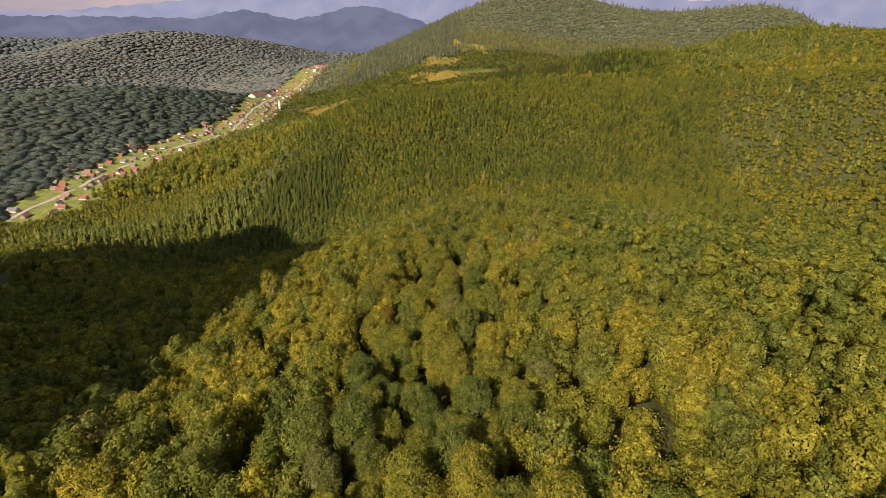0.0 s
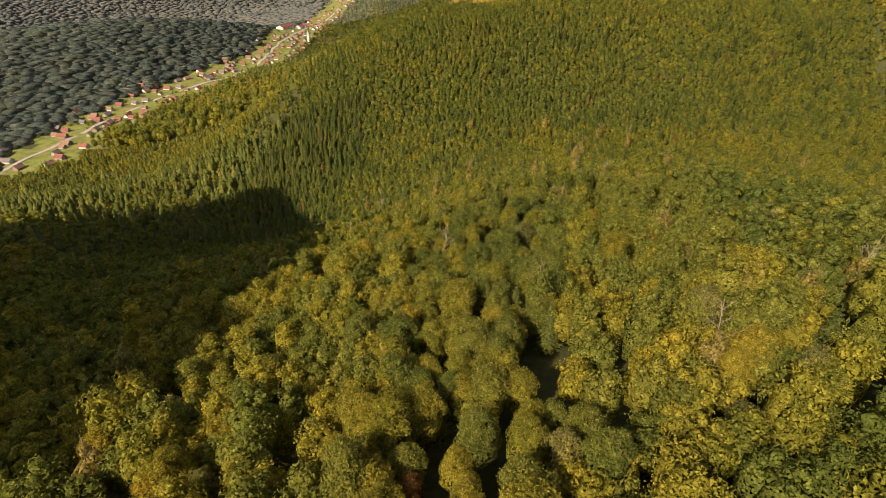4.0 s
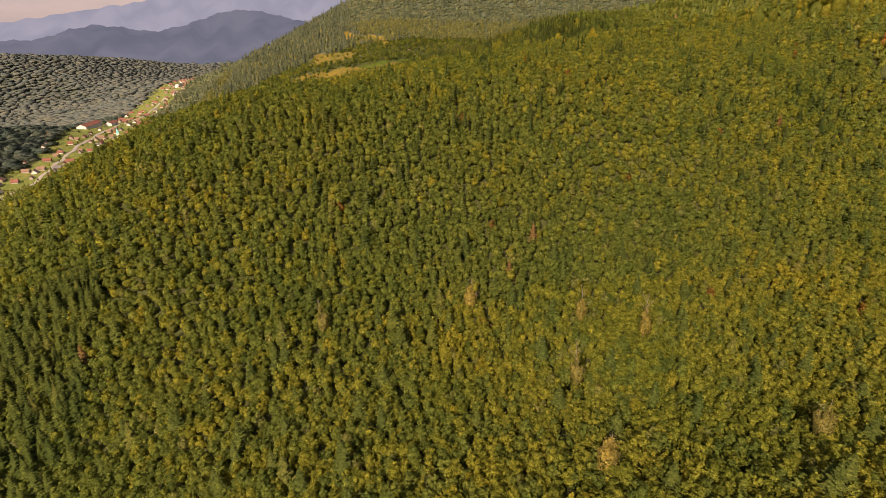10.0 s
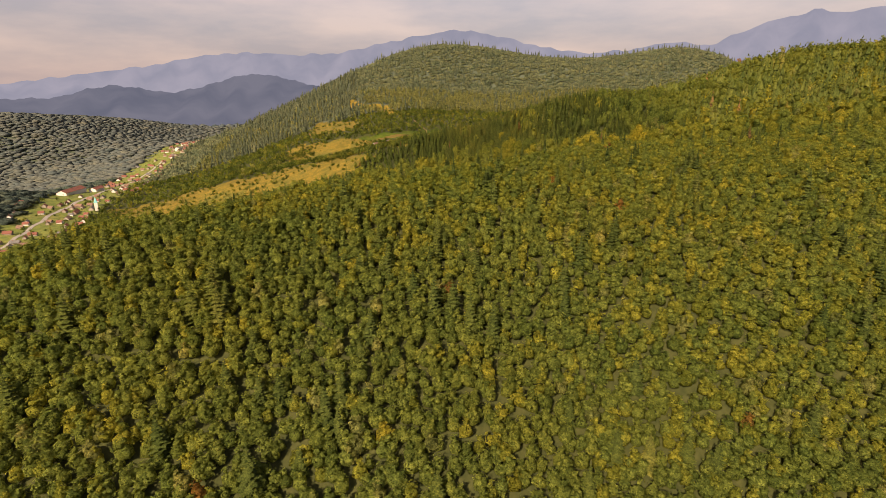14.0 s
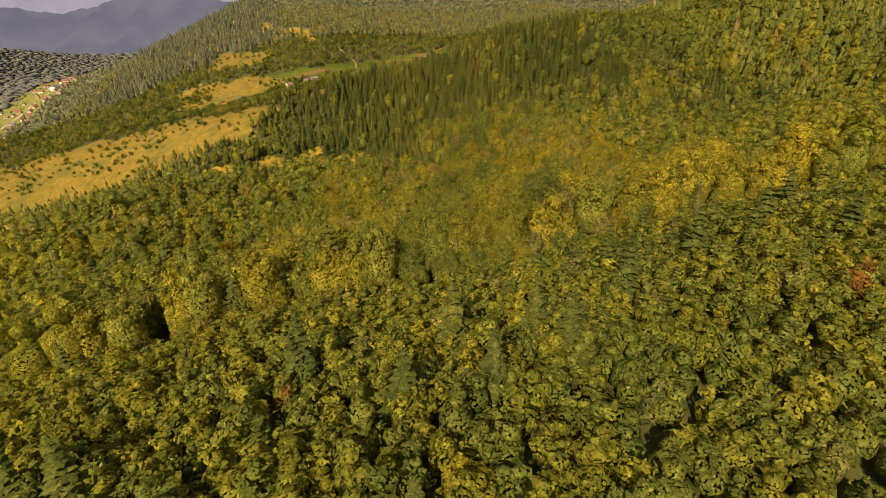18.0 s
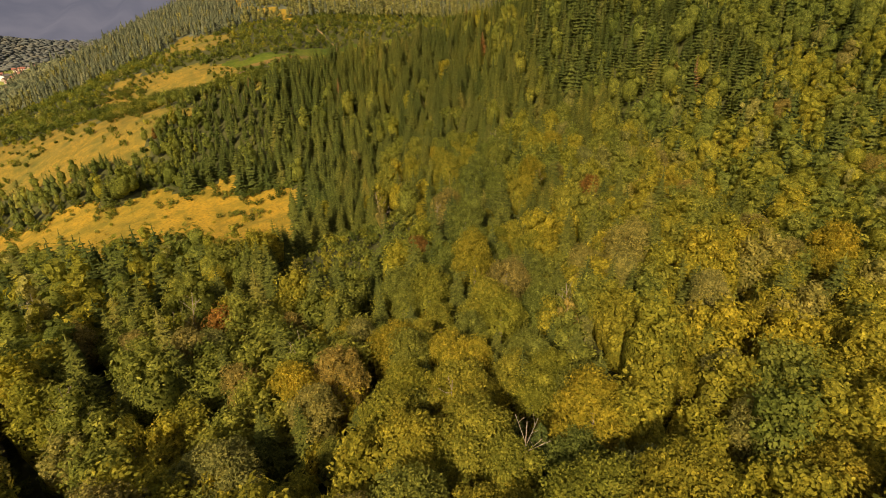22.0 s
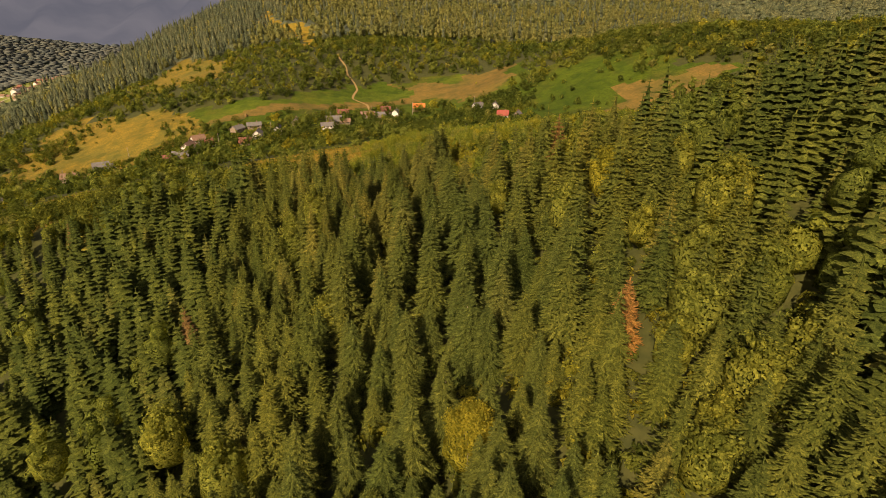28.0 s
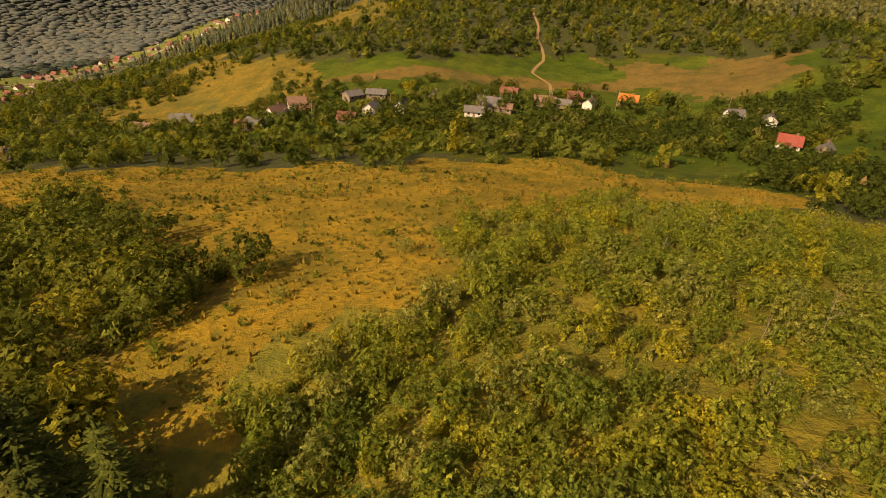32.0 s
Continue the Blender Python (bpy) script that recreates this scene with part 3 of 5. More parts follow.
def spruce_crown(seed, tiers, per, height=13.6, radius=3.5, twigs=3, low=0.05):
    """Whorl over whorl of feathered boughs: a spine that sags and lifts its tip, with pairs of twigs swept forward."""
    rng = np.random.default_rng(seed)
    v, f = [], []
    lean = rng.uniform(-0.25, 0.25, 2)

    def blade(p, q, w, dip):
        d = q - p
        m = p + 0.55 * d
        e = np.array((-d[1], d[0], 0.0))
        e *= w / (np.linalg.norm(e) + 1e-9)
        b = len(v)
        v.extend((p, m + e - (0, 0, dip), q, m - e - (0, 0, dip)))
        f.extend(((b, b + 2, b + 1), (b, b + 3, b + 2)))

    for i in range(tiers):
        t = i / (tiers - 1)
        z = height * (low + (0.99 - low) * t ** 0.92) + rng.uniform(-0.1, 0.1)
        r = radius * (1 - t) ** 0.84 * rng.uniform(0.88, 1.1) + 0.22
        n = max(4, int(round(per * (1 - 0.55 * t))))
        a0 = rng.uniform(0, 6.28)
        for j in range(n):
            a = a0 + 6.283 * (j + rng.uniform(-0.25, 0.25)) / n
            rr = r * rng.uniform(0.72, 1.16)
            way, wide = np.array((math.cos(a), math.sin(a), 0.0)), np.array((-math.sin(a), math.cos(a), 0.0))
            root = np.array((lean[0] * t, lean[1] * t, z + 0.16 * rr))
            sag = rr * rng.uniform(0.16, 0.34)
            tip = root + way * rr + np.array((0, 0, -sag * 0.85))
            if not twigs:
                blade(root, tip, rr * 2.2 / n + 0.05, sag * 0.3)
                continue
            blade(root + 0.1 * (tip - root), tip, rr * 0.5 / n + 0.05, sag * 0.25)
            for k in range(twigs):
                u = 0.26 + 0.58 * (k + rng.uniform(-0.2, 0.2)) / twigs
                span = rr * (2.5 / n + 0.16) * (1.05 - 0.55 * u) * (3 / (twigs + 1)) ** 0.15
                for sgn in (-1, 1):
                    p = root + u * (tip - root) - np.array((0, 0, sag * 0.25 * (1 - abs(2 * u - 1))))
                    q = p + (way * rng.uniform(0.7, 1.0) + wide * sgn * rng.uniform(0.6, 0.95)) * span * rng.uniform(0.8, 1.15) + np.array((0, 0, rng.uniform(-0.2, 0.1) * span))
                    blade(p, q, span * 0.17 * (4 / (twigs + 1)) ** 0.7, 0.04 * rr)
    b = len(v)
    v += [(0.14, 0, height * 0.93), (-0.07, 0.12, height * 0.93), (-0.07, -0.12, height * 0.93), (lean[0], lean[1], height * 1.04)]
    f += [(b, b + 1, b + 3), (b + 1, b + 2, b + 3), (b + 2, b, b + 3)]
    b = len(v)
    v += [(radius * 0.52 * math.cos(1.0472 * j), radius * 0.52 * math.sin(1.0472 * j), height * 0.05) for j in range(6)] + [(lean[0], lean[1], height * 0.95)]
    f += [(b + j, b + (j + 1) % 6, b + 6) for j in range(6)]
    return np.array(v, float), np.array(f)


def cone_stack(seed, segs, height=16.0, radius=3.1, parts=2):
    rng = np.random.default_rng(seed)
    v, f = [], []
    for k in range(parts):
        z0, z1 = height * (0.1 + 0.4 * k), height * (0.68 + 0.32 * k / max(1, parts - 1)) if parts > 1 else height
        r = radius * (1 - 0.42 * k)
        b = len(v)
        v += [(r * rng.uniform(0.75, 1.25) * math.cos(6.283 * j / segs), r * rng.uniform(0.75, 1.25) * math.sin(6.283 * j / segs), z0 + rng.uniform(-0.8, 0.8)) for j in range(segs)]
        v.append((0, 0, z1))
        f += [(b + j, b + (j + 1) % segs, b + segs) for j in range(segs)]
    return np.array(v), np.array(f)


def stem(height, r0, r1, segs=6, lean=0.0, seed=0, limbs=0):
    """A tapered trunk with limbs."""
    rng = np.random.default_rng(seed)
    sets = []
    def tube(a, b, ra, rb, n):
        a, b = np.array(a, float), np.array(b, float)
        d = (b - a) / np.linalg.norm(b - a)
        u = np.cross(d, (0.3, 0.9, 0.1))
        u /= np.linalg.norm(u)
        w = np.cross(d, u)
        ang = 6.283 * np.arange(n) / n
        ring = np.cos(ang)[:, None] * u + np.sin(ang)[:, None] * w
        v = np.concatenate([a + ring * ra, b + ring * rb])
        j = np.arange(n)
        k = (j + 1) % n
        return v, np.concatenate([np.stack([j, k, k + n], 1), np.stack([j, k + n, j + n], 1)])
    mid = (lean * 0.3, 0.1, height * 0.5)
    top = (lean, -0.1, height)
    sets += [tube((0, 0, -0.6), mid, r0, (r0 + r1) / 2, segs), tube(mid, top, (r0 + r1) / 2, r1, segs)]
    for i in range(limbs):
        t = rng.uniform(0.4, 0.92)
        a = rng.uniform(0, 6.28)
        ln = rng.uniform(0.16, 0.3) * height * (1.25 - t)
        s = np.array(mid) + (np.array(top) - np.array(mid)) * (t - 0.5) * 2 if t > 0.5 else np.array(mid) * t * 2
        e = s + np.array([ln * math.cos(a), ln * math.sin(a), ln * rng.uniform(0.5, 1.3)])
        sets.append(tube(s, e, r1 * 0.5 + 0.02, 0.012, 4))
        for _ in range(2):
            q = s + (e - s) * rng.uniform(0.4, 0.9)
            sets.append(tube(q, q + rng.normal(0, 0.25, 3) * ln + np.array([0, 0, ln * 0.3]), 0.02, 0.008, 3))
    return joined(*sets)


def part(name, me, parent, label=""):
    ob = new(name, me)
    ob.parent = parent
    if label:
        ob["label"] = label
    return ob


# ---- where trees stand ----
def flight_line(y):
    """The middle of the strip of near woods."""
    return np.interp(y, (0, 150, 290, 430, 600, 700, 850, 1000), (-2, -8, 8, 43, 97, 128, 151, 155))


def scattered(rng, x0, x1, y0, y1, gap):
    xs, ys = np.meshgrid(np.arange(x0, x1, gap), np.arange(y0, y1, gap))
    x, y = xs.ravel() + rng.uniform(-0.42, 0.42, xs.size) * gap, ys.ravel() + rng.uniform(-0.42, 0.42, xs.size) * gap
    return x, y


def wooded(x, y):
    open_land = np.zeros(x.shape, bool)
    for shape in CLEAR_LAND:
        open_land |= inside(x, y, shape)
    return ~open_land


def patch(x, y, a, b, c):
    return np.sin(x * a + 2 * np.sin(y * b)) * np.sin(y * a * 0.8 + c + 1.5 * np.sin(x * b * 1.3))


def conifer_share(x, y):
    """How far spruce replaces broadleaf."""
    s = np.full(x.shape, 0.03)
    s = np.where((y > 570) & (y < 670), 0.16 + 0.12 * patch(x, y, 0.03, 0.02, 1), s)
    s = np.where((y >= 670) & (y < 800), np.clip(0.36 + (y - 670) / 160 + 0.4 * patch(x, y, 0.035, 0.025, 1), 0.1, 0.92), s)
    s = np.where((x < -78) & (y > 290) & (y < 400), np.clip(0.45 + 0.3 * patch(x, y, 0.03, 0.02, 2), 0.1, 0.79), s)
    s = np.where((y >= 800) & (y < 945), np.where(x > 40, np.where(y > 925, 0.25, 0.95), 0.55), s)
    s = np.where((y >= 745) & (x > 170) & (y < 915), 0.85, s)
    s = np.where((y > 915) & (y < 945) & (x < 20), 0.75, s)
    s = np.where((y > 945) & (y < 1110), 0.12, s)
    s = np.where((y > 1250) & (x < 20) & (x > -260), 0.75, s)
    s = np.where((y > 1420) & (y < 1600) & (x > -30) & (x < 30), 0.9, s)
    s = np.where((x > 250) & (y > 560) & (y < 1000), 0.6 + 0.3 * patch(x, y, 0.02, 0.013, 2), s)
    return s


HUES = (LEAF_GREEN, LEAF_OLIVE, LEAF_YELLOW, LEAF_RUST, LEAF_GREY, LEAF_DRY, LEAF_DARK)
NEEDLES = (NEEDLE, NEEDLE_PALE, NEEDLE_RED)


def hue_of(rng, x, y):
    """Kind of leaf: olive and yellow drifts on the near spurs, greener on far slopes."""
    r = rng.uniform(0, 1, x.shape)
    warm = np.where(y < 235, 0.36, np.where(y < 530, 0.26, np.where(y < 650, 0.58, np.where(y < 760, 0.36, -0.3)))) + 0.3 * patch(x, y, 0.02, 0.013, 0.4)
    warm = np.clip(warm + 0.3 * np.clip((y - 440) / 60, 0, 1) * (y < 530), 0.06, 0.9)
    # Olive leaves here also stand in for the sun's bright hot spot.
    warm = np.where((x > 12 - 0.1 * (y - 300)) & (y > 262) & (y < 368), np.maximum(warm, 0.74), warm)
    h = np.where(r < warm, 1, 0)
    q = rng.uniform(0, 1, x.shape)
    spot = np.where((y > 560) & (y < 760), 2.3, 1.0)
    h = np.where(q < np.where(spot > 2, np.where(y > 690, 0.04, 0.12), 0.012), 2, h)
    h = np.where((q > 0.990) & (q < 0.9915), 3, h)
    h = np.where((q > 0.90) & (q < 0.90 + 0.03 * spot), 4, h)
    h = np.where((h == 2) & (y > 770), 0, h)
    return np.where((q > 0.80) & (q < 0.80 + 0.012 * spot * (spot > 1.5)), 5, h)


def planted(name, label, templates, mats, x, y, kinds, scale, category, rng, sink=0.4, tall=(0.94, 1.16), flat=None):
    """ONE joined mesh of a whole wood."""
    vs, fs, ix, hue, off = [], [], [], [], 0
    z = rise(x, y) - sink
    flat = np.ones(len(x)) if flat is None else flat
    pick = rng.integers(0, len(templates), len(x))
    for t, (v, f) in enumerate(templates):
        for k in range(len(mats)):
            who = np.where((pick == t) & (kinds == k))[0]
            if not len(who):
                continue
            m = len(who)
            w = turned(np.repeat(v[None], m, 0) * scale[who][:, None, None] * np.stack([np.ones(m), np.ones(m), rng.uniform(*tall, m) * flat[who]], -1)[:, None, :], rng.uniform(0, 6.28, m)[:, None])
            w = w + np.stack([x[who], y[who], z[who]], -1)[:, None, :]
            vs.append(w.reshape(-1, 3))
            hue.append(np.repeat(rng.uniform(0.05, 1.0, m), len(v)))
            fs.append((f[None] + (off + len(v) * np.arange(m))[:, None, None]).reshape(-1, 3))
            ix.append(np.full(m * len(f), k))
            off += m * len(v)
    if not vs:
        return None
    me = raw_mesh(name, np.concatenate(vs), np.concatenate(fs), mats, np.concatenate(ix), True)
    me.attributes.new("own_tint", "FLOAT", "POINT").data.foreach_set("value", np.concatenate(hue).astype(np.float32))
    return tagged(new(name, me), label, category, kind="stuff")


rng = np.random.default_rng(11)
# every tree place of the near country
tx, ty = scattered(rng, -430, 640, -90, 935, 2.7)
slope = (ty > 235) & (ty < 530) & (np.abs(tx - flight_line(ty)) < 165)
yx, yy = scattered(rng, -175, 245, 235, 530, 2.2)
young = np.abs(yx - flight_line(yy)) < 165
tx, ty = np.concatenate([tx[~slope], yx[young]]), np.concatenate([ty[~slope], yy[young]])
pure = conifer_share(tx, ty) > 0.8
sx, sy = scattered(rng, -80, 420, 740, 950, 4.3)
ex, ey = scattered(rng, 92, 150, 868, 918, 5.5)
sx, sy = np.concatenate([sx, ex]), np.concatenate([sy, ey])
sp = (conifer_share(sx, sy) > 0.8) & (np.abs(sx - flight_line(sy)) < 190)
tx, ty = np.concatenate([tx[~(pure & (np.abs(tx - flight_line(ty)) < 190))], sx[sp]]), np.concatenate([ty[~(pure & (np.abs(tx - flight_line(ty)) < 190))], sy[sp]])
keep = wooded(tx, ty) & ~inside(tx, ty, SCRUB_EAST) & ~inside(tx, ty, SCRUB_WEST)
side = tx - flight_line(ty)
lat = np.abs(side)
keep &= ~((ty > 920) & (np.abs(tx - 158) < 66)) & ~((ty > 911) & (tx > 138) & (tx < 228)) & ~((ty > 889) & (tx > 160) & (tx < 228))
keep &= (side > -150 - np.maximum(ty, 0) * 1.25) & (side < 150 + 1.25 * np.maximum(ty, 0))
# young dense stands on the long slope, middling trees on the first spur, tall ones on the saddle
stand = np.where(ty < 235, 0.6, np.where(ty < 530, 1.0, 0.56))
stand = np.where(conifer_share(tx, ty) > 0.8, 2.0, np.where(lat > 170, stand * 0.5, stand))
keep &= rng.uniform(0, 1, tx.shape) < stand
tx, ty, lat = tx[keep], ty[keep], lat[keep]
spruce = rng.uniform(0, 1, tx.shape) < conifer_share(tx, ty)
hue = hue_of(rng, tx, ty)
nhue = np.where(rng.uniform(0, 1, tx.shape) < 0.07, 1, 0)
nhue = np.where(rng.uniform(0, 1, tx.shape) < 0.004, 2, nhue)
size = np.clip(rng.normal(1.0, np.where((ty > 235) & (ty < 530), 0.1, 0.17), tx.shape), 0.68, 1.4) * np.where(spruce, np.where(ty > 790, 0.86, np.where(ty > 530, 0.84, 0.62)), np.where(ty < 235, 0.66, np.where(ty < 530, 0.44, 0.84)))
size = np.where(lat > 170, size * 1.16, size)
size = np.where((ty > 880) & (tx > 135), size * 0.8, size)
size = np.where((tx < 75) & (ty > 845), size * 0.62, size)
# the wood's last rows are broader, and some of them paler and browner
edge_row = spruce & (ty > 872) & (tx > 124)
edge_rng = np.random.default_rng(77)
wide = np.where(edge_row, edge_rng.uniform(1.0, 1.16, tx.shape), 1.0)
nhue = np.where(edge_row & (edge_rng.uniform(0, 1, tx.shape) < 0.35), 1, nhue)

BROAD0 = [broad_crown(s, 17, (3, 5), 5600, 0.24, (4, 7), 0.9) for s in range(5)]
BROAD1 = [broad_crown(20 + s, 8, (3, 4), 390, 0.47, (3, 5), 0.85) for s in range(6)]
BROAD2 = [broad_crown(40 + s, 2, (3, 4), 20, 1.6, (3, 5), 0.3) for s in range(6)]
BROAD3 = [broad_crown(60 + s, 1, (3, 4), 9, 2.0, (3, 4)) for s in range(6)]
FIR0 = [spruce_crown(s, 23, 14, twigs=6) for s in range(5)]
FIR1 = [spruce_crown(20 + s, 17, 11, twigs=2) for s in range(5)]
FIR2 = [spruce_crown(40 + s, 13, 9, twigs=0) for s in range(5)]
FIR3 = [cone_stack(60 + s, 6, parts=3) for s in range(5)]

# the trees that stand nearest to the strip are things of their own
near = lat + rng.uniform(0, 8, lat.shape)
thing = np.zeros(tx.shape, bool)
low = ((ty > 20) & (ty < 205)) | ((ty > 525) & (ty < 900))
for h, most in ((0, 298), (1, 298), (2, 150), (3, 6), (4, 80), (5, 50)):
    who = np.where(~spruce & low & (hue == h))[0]
    thing[who[np.argsort(near[who])[:most]]] = True
for group, most in ((spruce & (ty > 535) & (ty < 735), 60), (spruce & (ty > 775) & (ty < 925), 235)):
    who = np.where(group)[0]
    thing[who[np.argsort(near[who])[:most]]] = True

flat = np.where((ty > 235) & (ty < 530), 0.74, 1.0)
for nm, lo, hi, bt, ft in (("near", 0, 40, BROAD1, FIR1), ("slope", 40, 170, BROAD2, FIR2), ("far", 170, 999, BROAD3, FIR3)):
    reach = np.where((ty > 525) & (ty < 765) & (lat < 56), 20.0, np.where((ty < 225) & (lat < 46), 20.0, np.where((ty > 235) & (ty < 530), np.maximum(lat, 41.0), lat)))
    ring = (reach >= lo) & (reach < hi) & ~thing
    a, b = ring & ~spruce, ring & spruce
    planted(nm + "_broadleaf_wood", "dense olive and yellow-green broadleaf forest canopy", bt, HUES, tx[a], ty[a], hue[a], size[a], "forest", rng, 0.4, (0.94, 1.16), flat[a])
    planted(nm + "_spruce_wood", "dense dark green spruce forest on the slope", ft, NEEDLES, tx[b], ty[b], nhue[b], size[b], "forest", rng, 0.4, (0.86, 1.14))

# ---- single trees ----
BROAD_WORDS = ("green beech tree with a dense rounded crown", "olive-green hornbeam tree with a broad crown", "maple tree turning bright yellow in the wood", "rust-red broadleaf tree among green crowns", "grey-green willow-like tree with a soft crown", "thinning brown-leaved tree among green neighbours")
BROAD_NAMES = ("beech_tree", "hornbeam_tree", "maple_tree", "cherry_tree", "willow_tree", "birch_tree")
FIR_WORDS = ("dark green spruce with drooping tiers of boughs", "pale olive fir with shaggy tiers of boughs", "dead reddish-brown spruce standing in the forest")
SHARED = {}


def shared(key, make, mats):
    if key not in SHARED:
        v, f = make
        SHARED[key] = raw_mesh(key[0], v, f, mats, None, key[0] != "trunk")
    return SHARED[key]


BEECH_STEM, FIR_STEM = [stem(9.5, 0.3, 0.13, 6, 0.5, s, 4) for s in range(3)], [stem(11.0, 0.24, 0.05, 5, 0.1, s, 0) for s in range(2)]
for i in np.where(thing)[0]:
    k = int(rng.integers(0, 5))
    base = new("spruce_tree" if spruce[i] else BROAD_NAMES[hue[i]])
    base.matrix_world = pose(tx[i], ty[i], ground_at(tx[i], ty[i]) - 0.3, 0, 0, rng.uniform(0, 360)) @ Matrix.Diagonal((size[i] * wide[i], size[i] * wide[i], size[i] * (rng.uniform(0.86, 1.14) if spruce[i] else rng.uniform(0.94, 1.18)), 1))
    if spruce[i]:
        part("trunk", shared(("trunk", "fir", k % 2), FIR_STEM[k % 2], (BARK,)), base)
        part("crown", shared(("crown", "fir", k, nhue[i]), FIR0[k], (NEEDLES[nhue[i]],)), base)
        tagged(base, FIR_WORDS[nhue[i]], "tree", "spruces of the wood")
    else:
        part("trunk", shared(("trunk", "beech", k % 3), BEECH_STEM[k % 3], (BARK,)), base)
        part("crown", shared(("crown", "beech", k, hue[i]), BROAD0[k], (HUES[hue[i]],)), base)
        tagged(base, BROAD_WORDS[hue[i]], "tree", BROAD_NAMES[hue[i]].replace("_tree", "") + " trees of the wood")

# bare and bleached stems
STANDS = [(46, 150), (38, 146), (-18, 205), (20, 128), (30, 180), (60, 120), (70, 300), (40, 330), (64, 345), (90, 560), (118, 610), (105, 640), (128, 655), (84, 590), (140, 668), (76, 668), (120, 700)]
for _ in range(40):
    y = float(rng.choice((rng.uniform(100, 380), rng.uniform(540, 760))))
    STANDS.append((float(flight_line(y)) + float(rng.normal(0, 34)), y))
for bx, by in STANDS:
    h = int(rng.integers(11, 15))
    base = new("bare_tree")
    base.matrix_world = pose(bx, by, ground_at(bx, by) - 0.3, rng.uniform(-5, 5), rng.uniform(-5, 5), rng.uniform(0, 360))
    part("trunk", shared(("trunk", "bare", int(h)), stem(h * 1.0, 0.11, 0.03, 6, rng.uniform(-0.6, 0.9), int(h), 9), (PALE_BARK,)), base)
    part("crown", shared(("crown", "bare", int(h)), broad_crown(200 + int(h), 4, (3, 4), 90, 0.45, (3, 4)), (LEAF_DRY,)), base).scale = (0.55, 0.55, 0.8)
    tagged(base, "bleached bare tree with thin dry upper twigs", "dead tree", "bare stems in the wood")


for _ in range(26):
    bx, by = rng.uniform(160, 225), rng.uniform(905, 985)
    base = new("dead_sapling")
    base.matrix_world = pose(bx, by, ground_at(bx, by) - 0.1, rng.uniform(-14, 14), rng.uniform(-14, 14), rng.uniform(0, 360)) @ Matrix.Scale(rng.uniform(0.22, 0.36), 4)
    part("trunk", shared(("trunk", "bare", 12), stem(12.0, 0.15, 0.04, 6, 0.3, 12, 9), (PALE_BARK,)), base)
    tagged(base, "thin bleached dead sapling in the scrub", "dead tree", "dead saplings in the scrub")


# ---- bushes and scrub ----
def bush_mesh(seed, count, size):
    r = np.random.default_rng(seed)
    at, out = [], []
    for _ in range(5):
        c = np.array([r.uniform(-0.7, 0.7), r.uniform(-0.7, 0.7), r.uniform(0.5, 1.15)])
        d = r.normal(0, 1, (count // 5, 3))
        d /= np.linalg.norm(d, axis=1)[:, None]
        at.append(c + d * r.uniform(0.35, 0.62) * np.array([1, 1, 1.1]))
        out.append(d)
    v, f = cards(r, np.concatenate(at), np.concatenate(out), size, 0.6)
    v[:, 2] = np.maximum(v[:, 2], 0.0)
    return v, f


BUSH0 = [bush_mesh(s, 260, 0.22) for s in range(4)]
BUSH1 = [bush_mesh(10 + s, 360, 0.22) for s in range(5)]
BUSH3 = [bush_mesh(50 + s, 90, 0.4) for s in range(5)]
BUSH2 = [bush_mesh(30 + s, 40, 0.6) for s in range(4)]


def thicket(name, label, shape, gap, lo, hi, seed, templates, weights, bare=-2.0, mats=None, tall=(0.94, 1.16)):
    r = np.random.default_rng(seed)
    xs, ys = [p[0] for p in shape], [p[1] for p in shape]
    x, y = scattered(r, min(xs) - 8, max(xs) + 8, min(ys) - 8, max(ys) + 8, gap)
    ok = inside(x, y, shape) & (r.uniform(0, 1, x.shape) < 0.9) & (patch(x, y, 0.21, 0.13, seed) + r.uniform(-0.3, 0.3, x.shape) > bare)
    x, y = x[ok], y[ok]
    ok = ok[ok] & (np.hypot(x - 215, y - 1083) > 6)
    x, y = x[ok], y[ok]
    mats = mats or HUES
    kinds = r.choice(len(mats), len(x), p=tuple(weights) + (0.0,) * (len(mats) - len(weights)))
    return planted(name, label, templates, mats, x, y, kinds, r.uniform(lo, hi, len(x)), "scrub", r, 0.15, tall)


DARK = (0.12, 0.05, 0.0, 0.0, 0.03, 0.0, 0.8)
thicket("scrub", "dense yellow-green scrub and saplings over dry grass", SCRUB_EAST, 2.2, 0.6, 1.8, 3, BUSH1, (0.6, 0.16, 0.24), -0.7, SCRUB_HUES, (0.9, 1.5))
thicket("saplings", "yellow-green saplings along the forest edge", [(134, 909), (168, 896), (228, 886), (234, 930), (140, 934)], 2.5, 0.6, 1.7, 9, BUSH1, (0.42, 0.4, 0.18), -0.8, SCRUB_HUES, (0.9, 1.5))
thicket("undergrowth", "low yellow-green undergrowth and tall herbs", [(142, 886), (232, 884), (262, 935), (245, 975), (215, 988), (185, 998), (165, 1004), (152, 966), (140, 930)], 1.55, 0.28, 0.72, 31, BUSH2, (0.3, 0.52, 0.18), -0.75, SCRUB_HUES, (0.8, 1.5))
# Dark green shrubs; the extra dark leaves stand in for shade.
thicket("thicket", "dark green thicket of tall shrubs beside the meadow, shade in colour", SCRUB_WEST, 3.4, 1.7, 3.6, 4, BUSH1, (0.32, 0.06, 0.0, 0.0, 0.04, 0.0, 0.58))
ux, uy = scattered(rng, -60, 330, 528, 915, 3.3)
ok = wooded(ux, uy) & (np.abs(ux - flight_line(uy)) < 48)
ux, uy = ux[ok], uy[ok]
